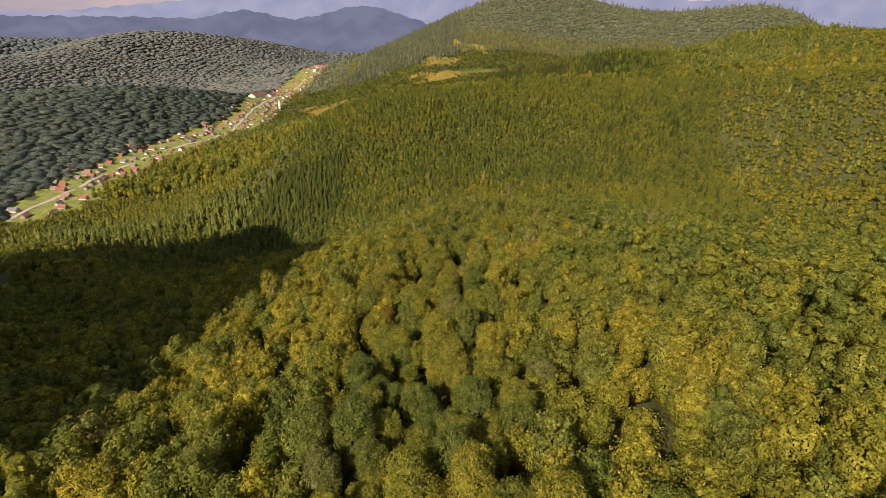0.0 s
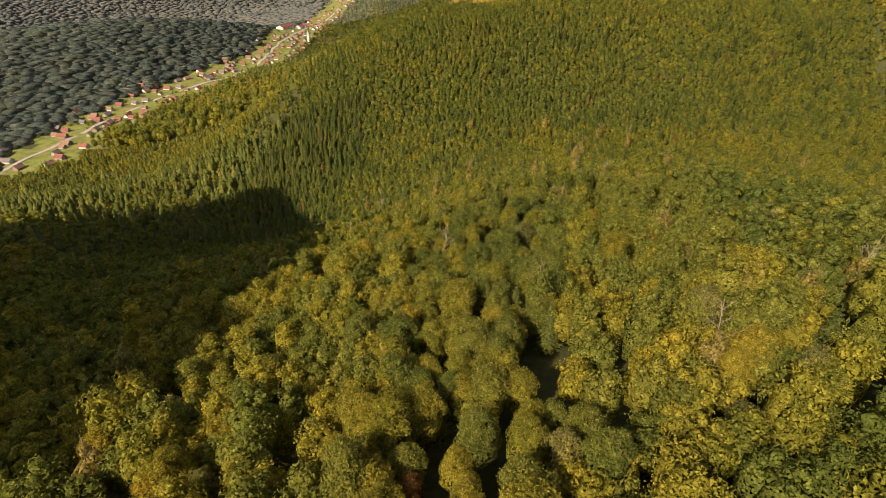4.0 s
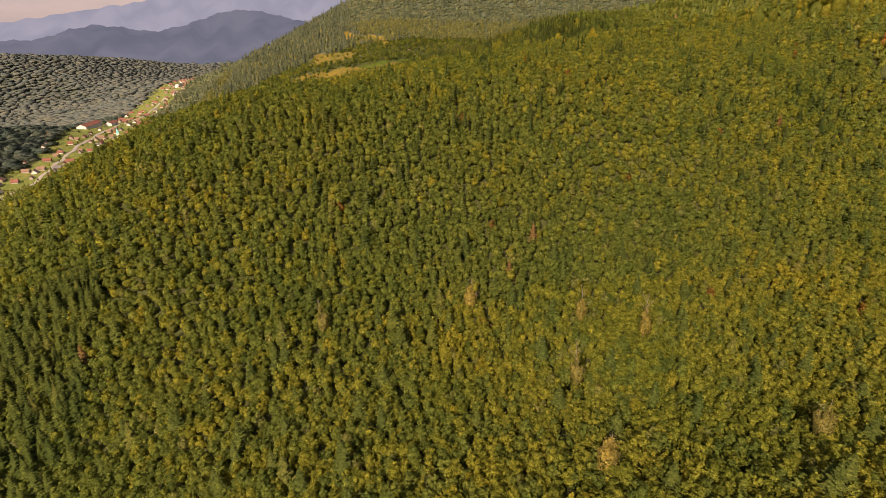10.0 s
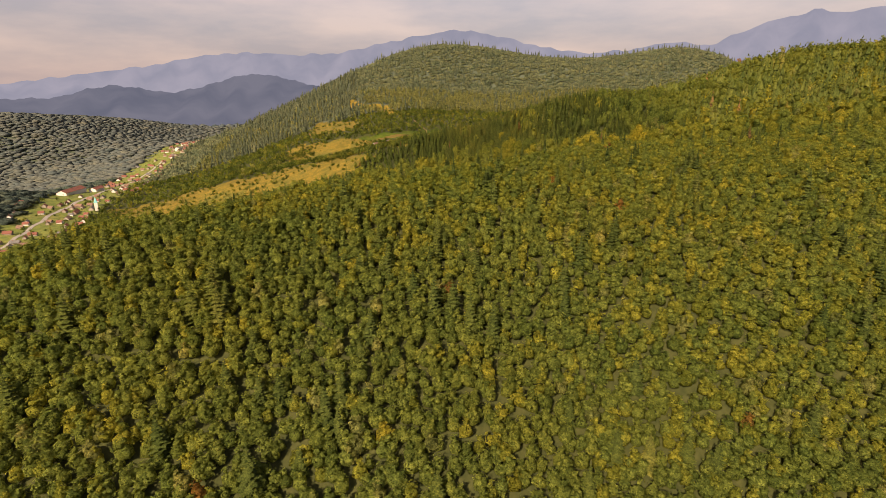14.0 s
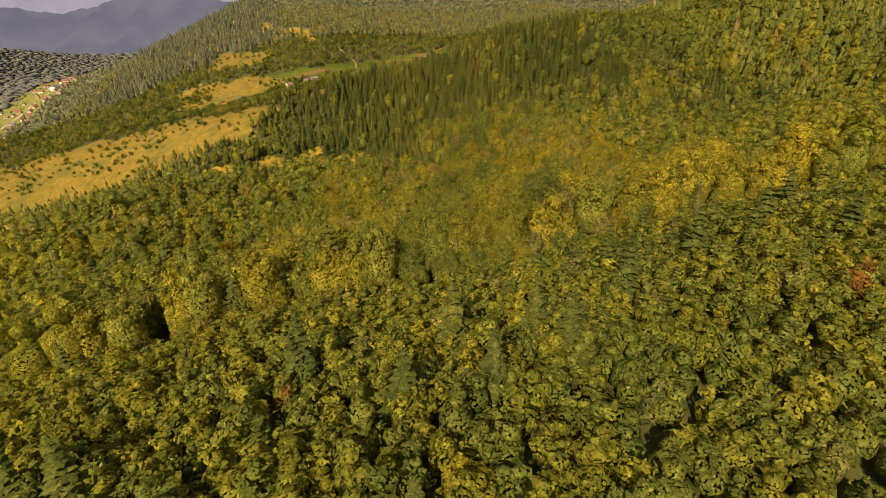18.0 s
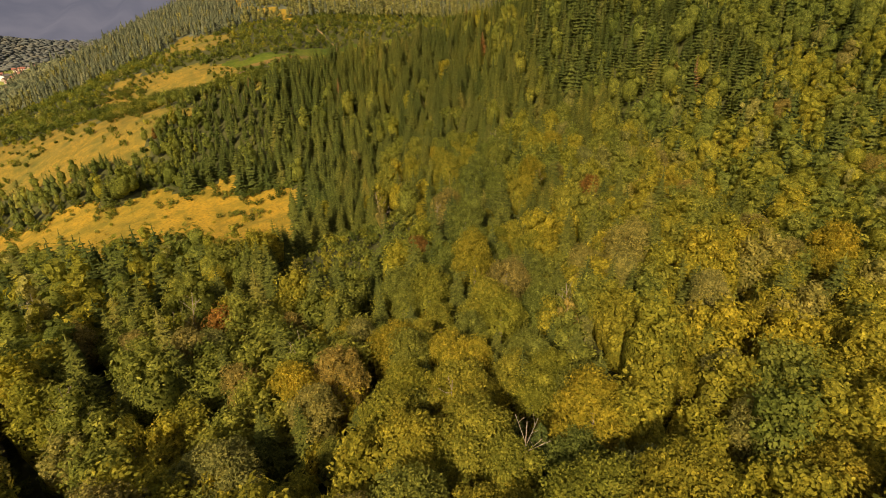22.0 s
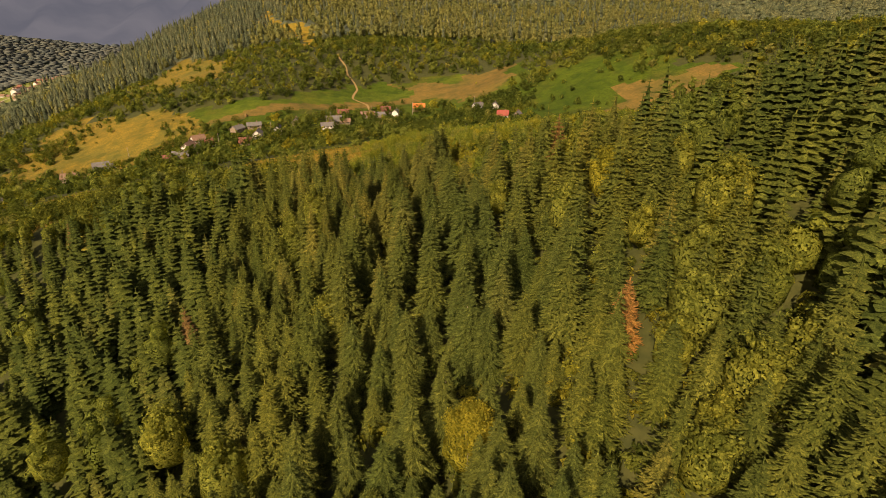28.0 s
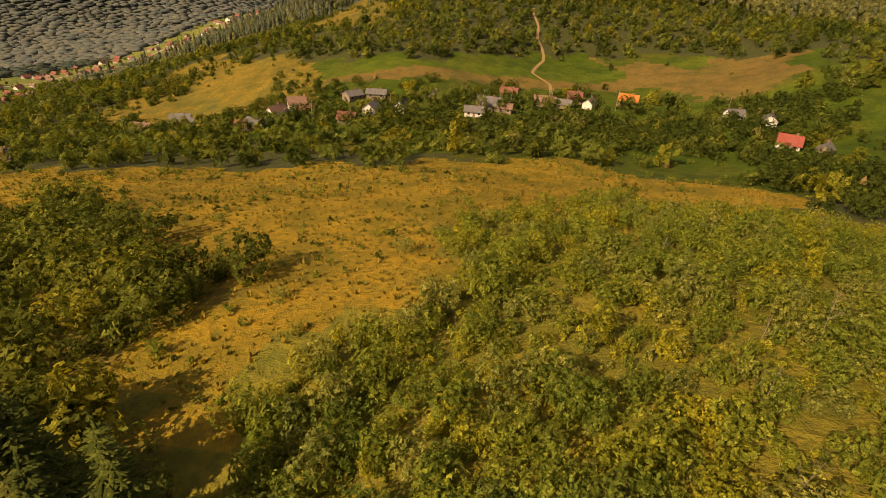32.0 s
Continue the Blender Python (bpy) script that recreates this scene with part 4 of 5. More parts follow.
planted("wood_undergrowth", "low green saplings and brambles under the trees", BUSH2, HUES, ux, uy, rng.choice((0, 1, 6), len(ux), p=(0.5, 0.25, 0.25)), rng.uniform(0.8, 2.1, len(ux)), "undergrowth", rng, 0.1)
thicket("garden_trees", "scattered fruit trees between the houses", [(13, 1078), (59, 1103), (95, 1121), (139, 1149), (177, 1153), (220, 1112), (219, 1129), (139, 1163), (56, 1127), (9, 1109)], 8.0, 1.8, 3.4, 6, BUSH1, DARK)
thicket("hedge_trees", "dark green belt of garden trees round the hamlet", HEDGE, 4.4, 1.9, 3.5, 5, BUSH3, DARK)
thicket("hill_scrub", "dense green scrub on the shoulder of the tan hill", [(-160, 1102), (-112, 1166), (-58, 1174), (-70, 1187), (-49, 1136), (-98, 1140), (-107, 1115), (-119, 1079)], 4.6, 1.4, 3.0, 21, BUSH3, DARK)
# The dark leaf mix stands in for cloud shade on this belt.
thicket("upper_belt", "dark belt of trees above the eastern pastures, cloud shade in colour", [(275, 1162), (300, 1126), (326, 1088), (352, 1062), (364, 1004), (440, 1000), (620, 1150), (600, 1419), (415, 1287), (330, 1225)], 6.5, 2.4, 4.2, 22, BUSH3, DARK)
thicket("foot_belt", "line of dark trees at the foot of the wooded hill", [(78, 1373), (373, 1478), (369, 1449), (165, 1325), (87, 1301)], 6.0, 1.8, 3.6, 23, BUSH3, DARK)
# bushy slopes either side of the hamlet
bx, by = scattered(rng, -420, 560, 935, 1360, 8.0)
ok = wooded(bx, by) & ~inside(bx, by, SCRUB_EAST) & ~inside(bx, by, SCRUB_WEST) & ~inside(bx, by, HEDGE)
bx, by = bx[ok], by[ok]
planted("bushy_slope", "patchy green bushes and small trees on the valley side", BUSH2, HUES, bx, by, rng.choice(7, len(bx), p=(0.5, 0.14, 0.01, 0.0, 0.05, 0.0, 0.3)), rng.uniform(2.0, 4.4, len(bx)), "scrub", rng, 0.2)

BUSH_WORDS = ("small round green bush on dry meadow grass", "olive bush on dry meadow grass", "dark green bush on dry meadow grass")
made = 0
for shape, count, lo, hi in ((MEADOW_NEAR, 260, 0.5, 1.6), (MEADOW_TOP, 560, 0.4, 1.35), (MEADOW_GREEN, 16, 0.7, 1.6)):
    xs, ys = [p[0] for p in shape], [p[1] for p in shape]
    for _ in range(count):
        x, y = rng.uniform(min(xs), max(xs)), rng.uniform(min(ys), max(ys))
        k, h = int(rng.integers(0, 4)), int(rng.choice((0, 1, 6), p=(0.45, 0.25, 0.3)))
        if not inside(np.array([x]), np.array([y]), shape)[0] or (lo < 0.5 and patch(x, y, 0.1, 0.06, 0.4) < rng.uniform(-0.5, 0.5)):
            continue
        s = rng.uniform(lo, hi)
        ob = new("bush", shared(("bush", k, h), BUSH0[k], ({0: SAPLING_GREEN, 1: SAPLING_GREY, 6: LEAF_DARK}[h],)))
        ob.matrix_world = pose(x, y, ground_at(x, y) - 0.1, 0, 0, rng.uniform(0, 360)) @ Matrix.Diagonal((s, s, s * rng.uniform(0.8, 1.2), 1))
        tagged(ob, BUSH_WORDS[min(h, 2)], "bush", "bushes on the meadows")
# belts of tall bushes across and along the near meadow
thicket("meadow_belt", "belt of dark green bushes along the meadow's upper edge", [(-140, 925), (-62, 884), (-19, 858), (16, 848), (52, 843), (78, 831), (90, 812), (82, 806), (66, 819), (40, 828), (8, 833), (-30, 848), (-75, 872), (-140, 905)], 4.2, 1.1, 2.6, 41, BUSH3, (0.4, 0.1, 0.0, 0.0, 0.05, 0.0, 0.45), -0.35)
thicket("meadow_clump", "clump of green bushes standing in the dry meadow", [(58, 812), (74, 806), (78, 796), (66, 794), (55, 803)], 3.2, 0.9, 1.8, 42, BUSH3, (0.5, 0.1, 0.0, 0.0, 0.05, 0.0, 0.35))
thicket("low_clump", "small clump of green bushes on the dry meadow", [(48, 786), (60, 782), (62, 775), (52, 776)], 3.2, 0.8, 1.5, 43, BUSH3, (0.5, 0.1, 0.0, 0.0, 0.05, 0.0, 0.35))
# low shrubs too many to count
x, y = rng.uniform(-40, 240, 5200), rng.uniform(922, 1055, 5200)
ok = inside(x, y, MEADOW_TOP) & (patch(x, y, 0.1, 0.06, 0.4) + 0.5 * patch(x, y, 0.31, 0.2, 1.1) > rng.uniform(0.0, 0.8, x.shape))
planted("meadow_shrubs", "low green shrubs in drifts over the dry meadow", BUSH2, (SAPLING_GREEN, LEAF_DARK, SAPLING_GREY), x[ok], y[ok], rng.choice(3, int(ok.sum()), p=(0.4, 0.3, 0.3)), rng.uniform(0.2, 0.62, int(ok.sum())), "shrubs", rng, 0.05, (0.8, 1.3))
# bushes farther off
bx, by = [], []
for shape, count in ((MEADOW_SLOPE, 1500), (TAN_HILL, 420), (PASTURE, 60), (PASTURE_EAST, 60), (CLEARING_LOW, 120), (VALLEY, 1000)):
    xs, ys = [p[0] for p in shape], [p[1] for p in shape]
    x, y = rng.uniform(min(xs), max(xs), count), rng.uniform(min(ys), max(ys), count)
    ok = inside(x, y, shape) & (patch(x, y, 0.03, 0.02, 0.5) > -0.15)
    bx.append(x[ok])
    by.append(y[ok])
bx, by = np.concatenate(bx), np.concatenate(by)
planted("field_bushes", "scattered dark bushes over the far fields", BUSH2, HUES, bx, by, rng.choice((0, 1, 6), len(bx), p=(0.35, 0.15, 0.5)), rng.uniform(0.9, 2.6, len(bx)), "bushes", rng, 0.15)

# meadow tussocks
gxs, gys = [], []
for shape, count in ((MEADOW_TOP, 15000), (MEADOW_NEAR, 7000)):
    xs, ys = [p[0] for p in shape], [p[1] for p in shape]
    x, y = rng.uniform(min(xs), max(xs), count), rng.uniform(min(ys), max(ys), count)
    ok = inside(x, y, shape)
    gxs.append(x[ok])
    gys.append(y[ok])
gxs, gys = np.concatenate(gxs), np.concatenate(gys)
BLADE = foliage("straw", (0.14, 0.11, 0.022), (0.21, 0.155, 0.03), (0.28, 0.205, 0.045), 0.3, 0)
BLADE_GREEN = foliage("meadow herbs", (0.08, 0.08, 0.02), (0.13, 0.12, 0.03), (0.19, 0.16, 0.04), 0.3, 0)


def tussock(seed):
    r = np.random.default_rng(seed)
    v, f = [], []
    for i in range(4):
        a = r.uniform(0, 6.28)
        c, s = math.cos(a), math.sin(a)
        b = len(v)
        v += [(-0.22 * s + 0.08 * c, 0.22 * c + 0.08 * s, 0), (0.22 * s + 0.08 * c, -0.22 * c + 0.08 * s, 0), (0.3 * c, 0.3 * s, r.uniform(0.3, 0.6))]
        f.append((b, b + 1, b + 2))
    return np.array(v), np.array(f)


planted("meadow_tussocks", "dry golden grass tussocks on the meadows", [tussock(s) for s in range(5)], (BLADE, BLADE_GREEN), gxs, gys, (rng.uniform(0, 1, len(gxs)) < 0.14).astype(int), rng.uniform(0.35, 1.0, len(gxs)), "grass", rng, 0.02)

# ---- tracks and the valley road ----
def strip(name, label, category, line, width, material, lift=0.12):
    """A road laid over the ground along a line."""
    pts = []
    for (xa, ya), (xb, yb) in zip(line, line[1:]):
        n = max(2, int(math.hypot(xb - xa, yb - ya) / 3))
        pts += [(xa + (xb - xa) * k / n, ya + (yb - ya) * k / n) for k in range(n)]
    pts = np.array(pts + [line[-1]], float)
    pts += np.stack([0.9 * np.sin(pts[:, 1] * 0.13), 0.9 * np.sin(pts[:, 0] * 0.11)], -1)
    d = np.gradient(pts, axis=0)
    d /= np.linalg.norm(d, axis=1)[:, None]
    side = np.stack([d[:, 1], -d[:, 0]], -1)
    v = []
    for k in (-1, 0, 1):
        q = pts + side * width * 0.5 * k
        v.append(np.stack([q[:, 0], q[:, 1], rise(q[:, 0], q[:, 1]) + lift], -1))
    m = len(pts)
    i = np.arange(3 * m).reshape(3, m)
    q = np.stack([i[:-1, :-1], i[1:, :-1], i[1:, 1:], i[:-1, 1:]], -1).reshape(-1, 4)
    return tagged(new(name, raw_mesh(name, np.concatenate(v), q, (material,), None, True)), label, category, kind="structure")


VILLAGE_LINE = [(-435, 471), (-434, 514), (-431, 554), (-431, 616), (-431, 689), (-422, 780), (-397, 839), (-380, 912), (-410, 1114), (-423, 1308), (-435, 1621), (-418, 2042)]
strip("road", "pale village road along the valley", "road", VILLAGE_LINE, 5, PAVING, 0.3)
strip("track_meadow", "worn dirt track through the scrub", "track", [(196, 905), (194, 940), (197, 965), (206, 990), (217, 1012), (236, 1030)], 1.3, WORN)
strip("track_hill", "dirt lane climbing between the pastures", "track", [(139, 1155), (135, 1174), (126, 1186), (128, 1211), (110, 1302)], 1.6, DIRT)


# ---- houses ----
def box_mesh(name, x0, x1, y0, y1, z0, z1, mat):
    v = [(x, y, z) for z in (z0, z1) for x, y in ((x0, y0), (x1, y0), (x1, y1), (x0, y1))]
    f = [(0, 3, 2, 1), (4, 5, 6, 7), (0, 1, 5, 4), (1, 2, 6, 5), (2, 3, 7, 6), (3, 0, 4, 7)]
    return raw_mesh(name, v, f, (mat,))


def walls_mesh(w, d, h, g, mat):
    """Four walls with gables, from below ground to the eaves."""
    a, b = w / 2, d / 2
    v = [(-a, -b, -1.5), (a, -b, -1.5), (a, b, -1.5), (-a, b, -1.5), (-a, -b, h), (a, -b, h), (a, b, h), (-a, b, h), (-a, 0, h + g), (a, 0, h + g)]
    me = bpy.data.meshes.new("wall")
    me.from_pydata(v, [], [(0, 1, 5, 4), (2, 3, 7, 6), (1, 2, 6, 9, 5), (3, 0, 4, 8, 7)])
    me.materials.append(mat)
    return me


def roof_mesh(w, d, h, g, mat, thick=0.22):
    """Two thick slopes with overhang."""
    a, b = w / 2 + 0.5, d / 2 + 0.6
    drop = g * 0.6 / (d / 2)
    v, f = [], []
    for s in (-1, 1):
        k = len(v)
        v += [(-a, s * b, h - drop), (a, s * b, h - drop), (a, 0, h + g), (-a, 0, h + g), (-a, s * b, h - drop + thick), (a, s * b, h - drop + thick), (a, 0, h + g + thick), (-a, 0, h + g + thick)]
        f += [(k, k + 1, k + 2, k + 3), (k + 4, k + 7, k + 6, k + 5), (k, k + 4, k + 5, k + 1), (k + 1, k + 5, k + 6, k + 2), (k + 3, k + 2, k + 6, k + 7), (k, k + 3, k + 7, k + 4)]
    return raw_mesh("roof", v, f, (mat,))


KINDS = {}


def house(x, y, turn, w, d, h, g, wall, roof, label, near=True, name="house", group=""):
    key = (w, d, h, g, wall.name, roof.name)
    if key not in KINDS:
        KINDS[key] = (walls_mesh(w, d, h, g, wall), roof_mesh(w, d, h, g, roof), box_mesh("chimney", w * 0.18, w * 0.18 + 0.7, -0.2, 0.5, h + g * 0.6, h + g + 0.9, RUSTED))
    base = new(name)
    base.matrix_world = pose(x, y, ground_at(x, y), 0, 0, turn) @ Matrix.Scale(0.88 if near else 1.0, 4)
    body = part("wall", KINDS[key][0], base)
    part("roof", KINDS[key][1], base)
    part("chimney", KINDS[key][2], base)
    if near:
        for s in (-1, 1):
            for k in (-0.28, 0.28):
                win = part("window", box_mesh("window", w * k - 0.55, w * k + 0.55, s * d / 2 - 0.06, s * d / 2 + 0.06, 0.9, 2.1, TIMBER), base)
                part("pane", box_mesh("pane", w * k - 0.45, w * k + 0.45, s * d / 2 - 0.08, s * d / 2 + 0.08, 1.0, 2.0, PANE), win)
        part("door", box_mesh("door", -0.5, 0.5, -d / 2 - 0.07, -d / 2 + 0.07, -0.3, 2.0, TIMBER), base)
    return tagged(base, label, "house", group)


HAMLET = (
    (-31, 1032, 20, 9, 6, 2.6, 2.4, TIMBER, SLATE, "weathered timber barn with a grey roof"),
    (-27, 1088, 10, 9, 6, 2.6, 2.3, TIMBER, RUSTED, "dark timber farmhouse with a brown roof"),
    (-14, 1097, 25, 9, 7, 2.8, 3.0, TIMBER, SLATE, "timber farmhouse with a grey-brown hipped roof"),
    (-7, 1094, 30, 5, 4, 2.2, 1.3, WHITEWASH, SLATE, "low shed with a pale grey roof"),
    (31, 1077, 5, 6, 5, 2.4, 1.7, TIMBER, TILE_RED, "small timber house with a rusty red roof"),
    (38, 1077, 8, 9, 6, 2.6, 2.0, TIMBER, SLATE, "long outbuilding with a grey sheet roof"),
    (39, 1088, 80, 9, 7, 3.4, 3.4, WHITEWASH, RUSTED, "tall whitewashed gable house with a brown roof"),
    (45, 1083, 85, 8, 6, 2.6, 2.6, TIMBER, SLATE, "grey-roofed house beside the white gable house"),
    (40, 1102, 40, 8, 6, 2.6, 2.4, WHITEWASH, RUSTED, "whitewashed farmhouse with a brown roof"),
    (49, 1094, 20, 6, 5, 2.4, 1.9, WHITEWASH, TILE_RED, "small white house with a rusty roof"),
    (71, 1083, 10, 7, 5, 2.4, 2.2, TIMBER, TILE_RED, "timber cottage with a dull red roof"),
    (75, 1097, 88, 7, 6, 2.8, 2.6, WHITEWASH, SLATE, "pale house with a grey gable roof"),
    (60, 1113, 60, 8, 6, 2.4, 1.8, TIMBER, SLATE, "grey farm shed at the field edge"),
    (69, 1117, 15, 9, 5, 2.4, 1.6, TIMBER, SLATE, "long low stable with a grey roof"),
    (86, 1101, 85, 7, 6, 2.8, 2.6, WHITEWASH, SLATE, "small pale house with a steep grey roof"),
    (94, 1119, 88, 6, 5, 2.6, 2.4, TIMBER, SLATE, "dark cottage among garden trees"),
    (114, 1103, 10, 8, 5, 2.4, 1.7, WHITEWASH, SLATE, "whitewashed house with a grey roof"),
    (117, 1116, 5, 10, 7, 2.8, 2.8, TIMBER, SLATE, "large farmhouse with a grey hipped roof"),
    (124, 1115, 0, 6, 5, 2.4, 1.6, TIMBER, RUSTED, "brown-roofed shed beside the farmhouse"),
    (121, 1143, 3, 8, 6, 2.8, 2.2, TIMBER, TILE_RED, "house with a dark red roof at the pasture"),
    (137, 1141, 0, 10, 6, 2.8, 2.2, TIMBER, RUSTED, "long house with a brown-red roof"),
    (149, 1153, 5, 7, 6, 2.8, 2.6, TIMBER, TILE_RED, "timber house with a dark red gable roof"),
    (145, 1143, 0, 7, 5, 2.4, 1.8, TIMBER, SLATE, "grey outbuilding between red-roofed houses"),
    (156, 1147, 70, 7, 5, 2.6, 2.2, WHITEWASH, SLATE, "small white-gabled house with a grey roof"),
    (172, 1155, -6, 9, 6, 2.8, 2.6, RUSTED, TILE_ORANGE, "house with a bright orange tiled roof"),
    (208, 1125, 20, 7, 5, 2.4, 2.0, WHITEWASH, SLATE, "pale-roofed house among trees"),
    (216, 1111, 75, 6, 5, 2.4, 2.2, WHITEWASH, SLATE, "small grey-roofed house among trees"),
    (215, 1085, -15, 7, 5.5, 2.6, 2.4, WHITEWASH, TILE_BRIGHT, "white house with a red tiled roof"),
    (221, 1075, 60, 6, 4, 2.2, 1.8, TIMBER, SLATE, "grey shed beside the red-roofed house"),
    (-17, 996, 15, 8, 6, 2.8, 2.6, WHITEWASH, TILE_ORANGE, "lone house with a bright orange roof on the slope"),
)
for row in HAMLET:
    house(*row, group="houses of the hamlet")

vr = np.random.default_rng(77)
WALLS, ROOFS = (PLASTER, TIMBER, PLASTER, WHITEWASH), (TILE_RED, TILE_RED, RUSTED, TILE_RED, SLATE, RUSTED)
SIZES = ((6.6, 5, 2.1, 2.2), (7.4, 5.6, 2.2, 2.4), (5.6, 4.2, 1.9, 1.8), (9, 6, 2.2, 2.3))
stood = []
lens_ = [math.hypot(b[0] - a[0], b[1] - a[1]) for a, b in zip(VILLAGE_LINE, VILLAGE_LINE[1:])]
tries = 0
while len(stood) < 290 and tries < 6000:
    tries += 1
    t = vr.uniform(0, sum(lens_))
    k = 0
    while t > lens_[k]:
        t -= lens_[k]
        k += 1
    (xa, ya), (xb, yb) = VILLAGE_LINE[k], VILLAGE_LINE[k + 1]
    ux, uy = (xb - xa) / lens_[k], (yb - ya) / lens_[k]
    off = vr.choice((-1, 1)) * vr.choice((11, 23, 36, 52), p=(0.36, 0.3, 0.2, 0.14)) + vr.uniform(-3, 3)
    x, y = xa + ux * t + uy * off, ya + uy * t - ux * off
    if any((x - a) ** 2 + (y - b) ** 2 < 8.6**2 for a, b in stood) or math.hypot(x + 457, y - 1268) < 45:
        continue
    stood.append((x, y))
    w, r = WALLS[vr.integers(0, 4)], ROOFS[vr.integers(0, 6)]
    sz = SIZES[vr.integers(0, 4)]
    house(x, y, math.degrees(math.atan2(uy, ux)) + vr.choice((0, 90)) + vr.uniform(-8, 8), *sz, w, r, {WHITEWASH: "whitewashed", PLASTER: "dull-plastered", TIMBER: "timber"}[w] + " village house with a " + {TILE_RED: "red tiled", RUSTED: "brown", TILE_ORANGE: "orange tiled", SLATE: "grey"}[r] + " roof", False, group="houses of the valley village")
house(-457, 1268, 84, 52, 16, 5.5, 4.0, WHITEWASH, TILE_RED, "long hall with pale walls and a red roof", False, "hall")
house(-438, 1310, 84, 24, 12, 5.0, 3.0, WHITEWASH, TILE_RED, "large village building with a red roof", False, "hall")
house(-425, 1720, 80, 22, 10, 6.0, 2.0, WHITEWASH, SLATE, "bright white block in the village", False, "hall")

# church tower
tower = new("church_tower")
tower.matrix_world = pose(-368, 1150, ground_at(-368, 1150), 0, 0, 15) @ Matrix.Scale(0.7, 4)
part("wall", box_mesh("wall", -3, 3, -3, 3, -1.5, 17, WHITEWASH), tower)
TURQ = rough_paint("turquoise sheet metal", (0.12, 0.34, 0.34), (0.18, 0.42, 0.4), 1.0, 0.5)
part("spire", raw_mesh("spire", [(-3.4, -3.4, 17), (3.4, -3.4, 17), (3.4, 3.4, 17), (-3.4, 3.4, 17), (0, 0, 29)], [(0, 1, 4), (1, 2, 4), (2, 3, 4), (3, 0, 4)], (TURQ,)), tower)
tagged(tower, "white church tower with a turquoise spire", "church tower")

# haystacks
hay = lump(np.random.default_rng(4), 7, 10, 1.5, 1.9, 1.7, 0.06)
hay[0][:, 0:2] *= (1.15 - 0.28 * hay[0][:, 2:3])
hay_me = raw_mesh("haystack", hay[0], hay[1], (HAY,), None, True)
for x, y in ((179, 1062), (219, 1045), (60, 1138), (279, 1157), (323, 1189)):
    ob = new("haystack", hay_me)
    ob.matrix_world = pose(x, y, ground_at(x, y) - 0.1, 0, 0, x * 7) @ Matrix.Scale(0.75, 4)
    tagged(ob, "conical brown haystack on green pasture", "haystack", "haystacks of the hamlet")

# power poles
POLE = stem(8.5, 0.13, 0.09, 6, 0, 1, 0)
pole_me = raw_mesh("shaft", *POLE, (BARK,))
arm_me = box_mesh("crossarm", -0.9, 0.9, -0.06, 0.06, 7.7, 7.85, TIMBER)
for x, y in ((-22, 1074), (1, 1100), (57, 1083), (83, 1096), (116, 1109), (140, 1139), (167, 1145), (206, 1128)):
    base = new("power_pole")
    base.matrix_world = pose(x, y, ground_at(x, y), 0, 0, 80)
    part("shaft", pole_me, base)
    part("crossarm", arm_me, base)
    tagged(base, "grey wooden power pole with a crossarm", "utility pole", "power poles of the hamlet")

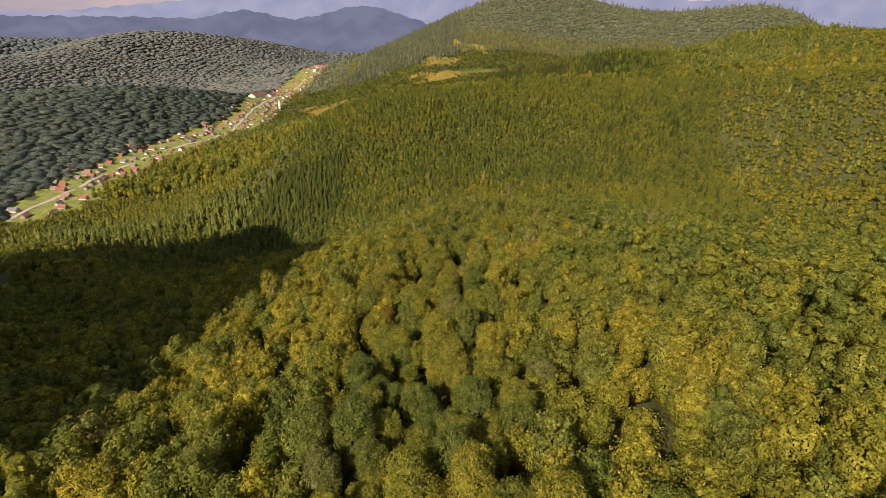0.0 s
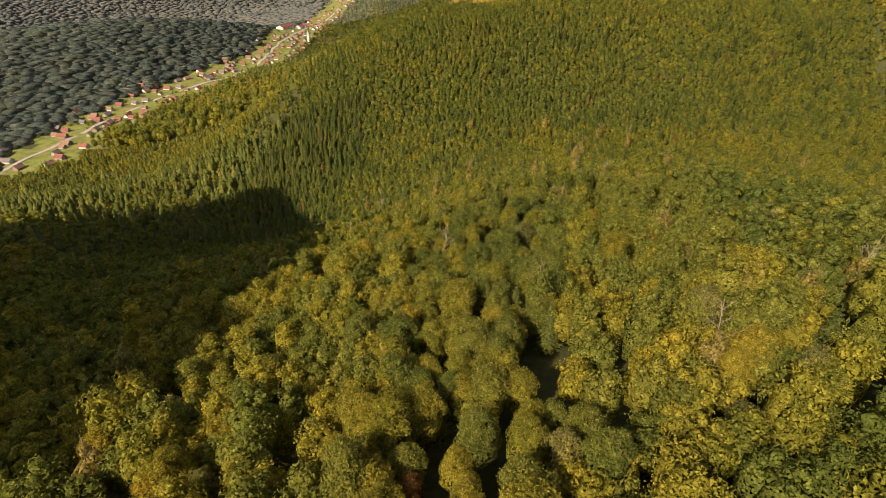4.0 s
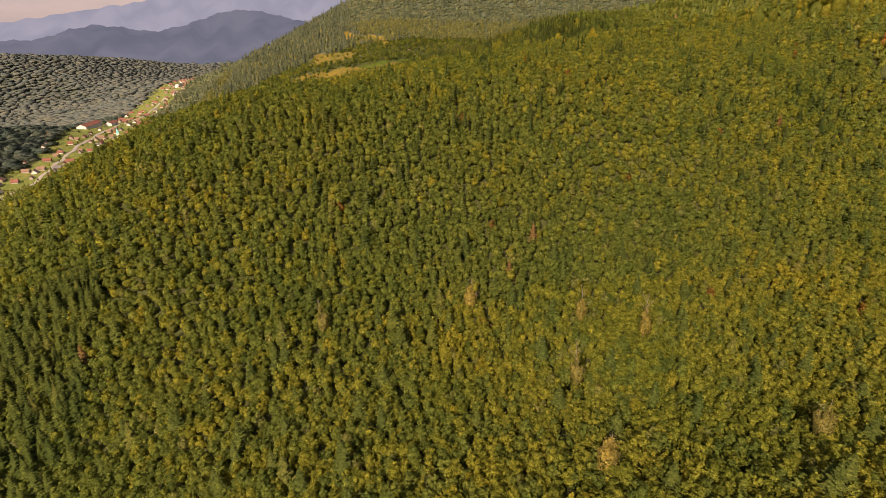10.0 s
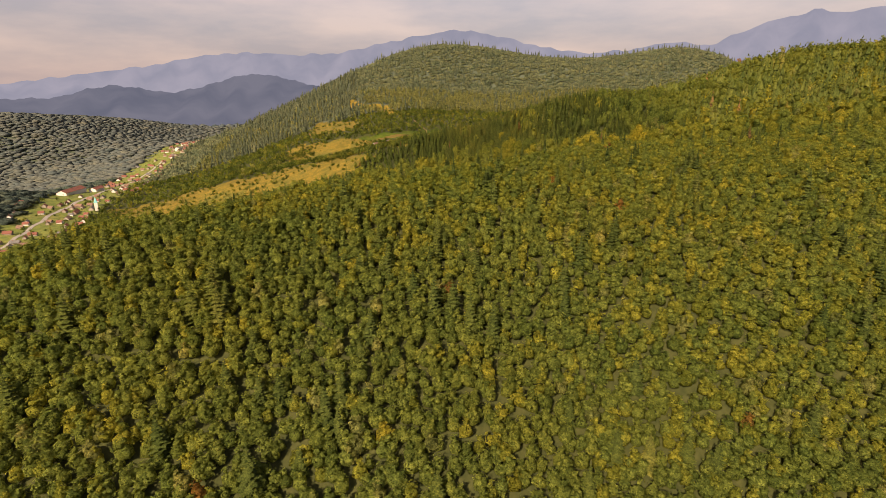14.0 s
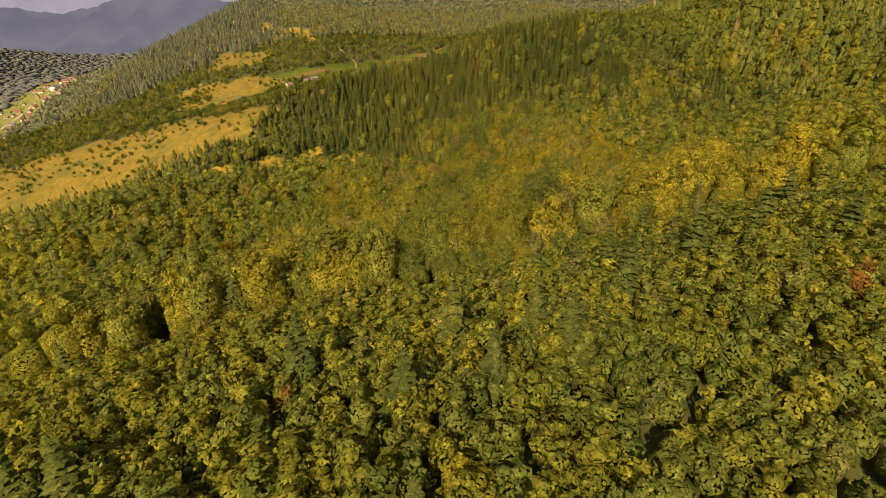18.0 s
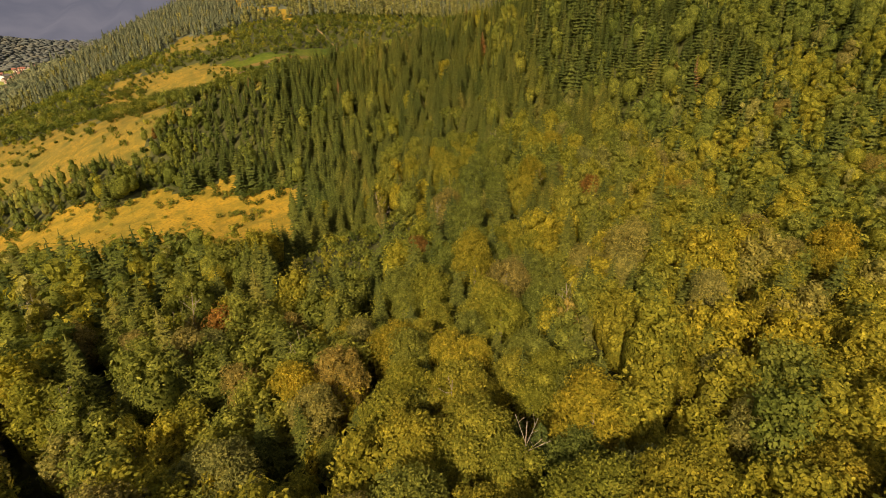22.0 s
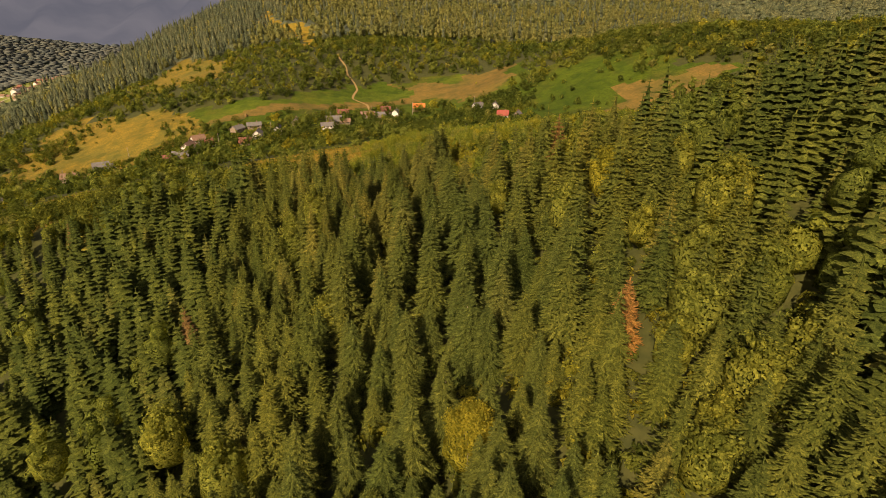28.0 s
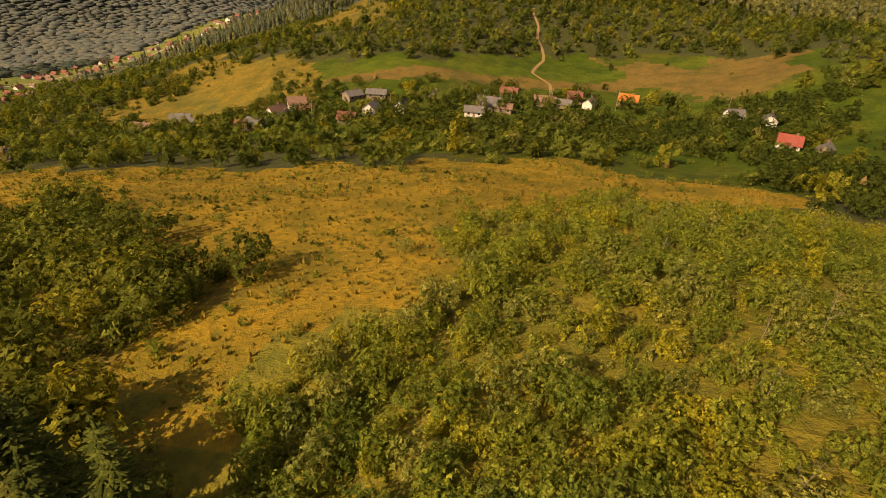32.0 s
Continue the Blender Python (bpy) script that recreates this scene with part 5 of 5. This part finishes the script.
# ---- distant woods ----
fx, fy = scattered(rng, -1400, 1300, 250, 2500, 7.4)
ok = wooded(fx, fy) & ~((fx > -430) & (fx < 640) & (fy < 935)) & (np.abs(fx - 40) < 420 + 0.85 * fy)
ok &= ~((fy > 930) & (fy < 1360) & (fx > -420) & (fx < 560))
ok &= ~((fy > 1700) & (rng.uniform(0, 1, fx.shape) < 0.3))
fx, fy = fx[ok], fy[ok]
dark = rng.uniform(0, 1, fx.shape) < np.maximum(conifer_share(fx, fy), 0.12)
fs_ = np.clip(rng.normal(0.8, 0.16, fx.shape), 0.5, 1.2)
west = fx < -400 - 0.02 * fy
B4 = [lump(np.random.default_rng(80 + s), 3, 4, 6.6, 3.9, 5.6, 0.2) for s in range(6)]
zero = np.zeros(fx.shape, int)
east = ~dark & ~west
mid = east & (fy > 1300) & (fy < 1640) & (fx > -300) & (fx < 620)
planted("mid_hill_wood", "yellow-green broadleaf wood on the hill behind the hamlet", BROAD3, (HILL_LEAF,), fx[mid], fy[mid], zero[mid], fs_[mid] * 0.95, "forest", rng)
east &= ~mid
planted("distant_broadleaf_wood", "green broadleaf forest on far hills, haze in leaf colour", B4, (FAR_LEAF, FAR_LEAF), fx[east], fy[east], (np.hypot(fx, fy - 300) > 1350).astype(int)[east], fs_[east] * 1.1, "forest", rng, 1.2, (0.62, 0.84))
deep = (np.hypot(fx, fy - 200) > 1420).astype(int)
planted("valley_side_wood", "forest across the valley, haze in leaf colour", B4, (HAZED_LEAF,), fx[west & (deep == 0)], fy[west & (deep == 0)], zero[west & (deep == 0)], fs_[west & (deep == 0)] * 1.75, "forest", rng, 2.4, (0.4, 0.5))
planted("valley_head_wood", "smooth forest on the hills up the valley, haze in leaf colour", B4, (OUTER_LEAF,), fx[west & (deep == 1)], fy[west & (deep == 1)], zero[west & (deep == 1)], fs_[west & (deep == 1)] * 1.75, "forest", rng, 2.4, (0.38, 0.48))
dark &= ~west
planted("distant_spruce_wood", "dark spruce stands on far hills, haze in needle colour", [cone_stack(90 + s, 5, 19, 3.4) for s in range(4)], (FAR_NEEDLE,), fx[dark], fy[dark], zero[dark], fs_[dark] * 1.05, "forest", rng)
# the outermost country
ox, oy = scattered(rng, -2700, 2400, 300, 3300, 24)
ok = (((ox < -1400) | (oy > 2500) | (ox > 1300)) & (np.abs(ox) < 500 + 0.85 * oy))
ox, oy = ox[ok], oy[ok]
planted("outer_woods", "wooded country at the foot of the mountains, haze in leaf colour", [lump(np.random.default_rng(95 + s), 3, 5, 14, 9, 4, 0.25) for s in range(5)], (OUTER_LEAF,), ox, oy, np.zeros(ox.shape, int), rng.uniform(0.7, 1.2, ox.shape), "forest", rng)
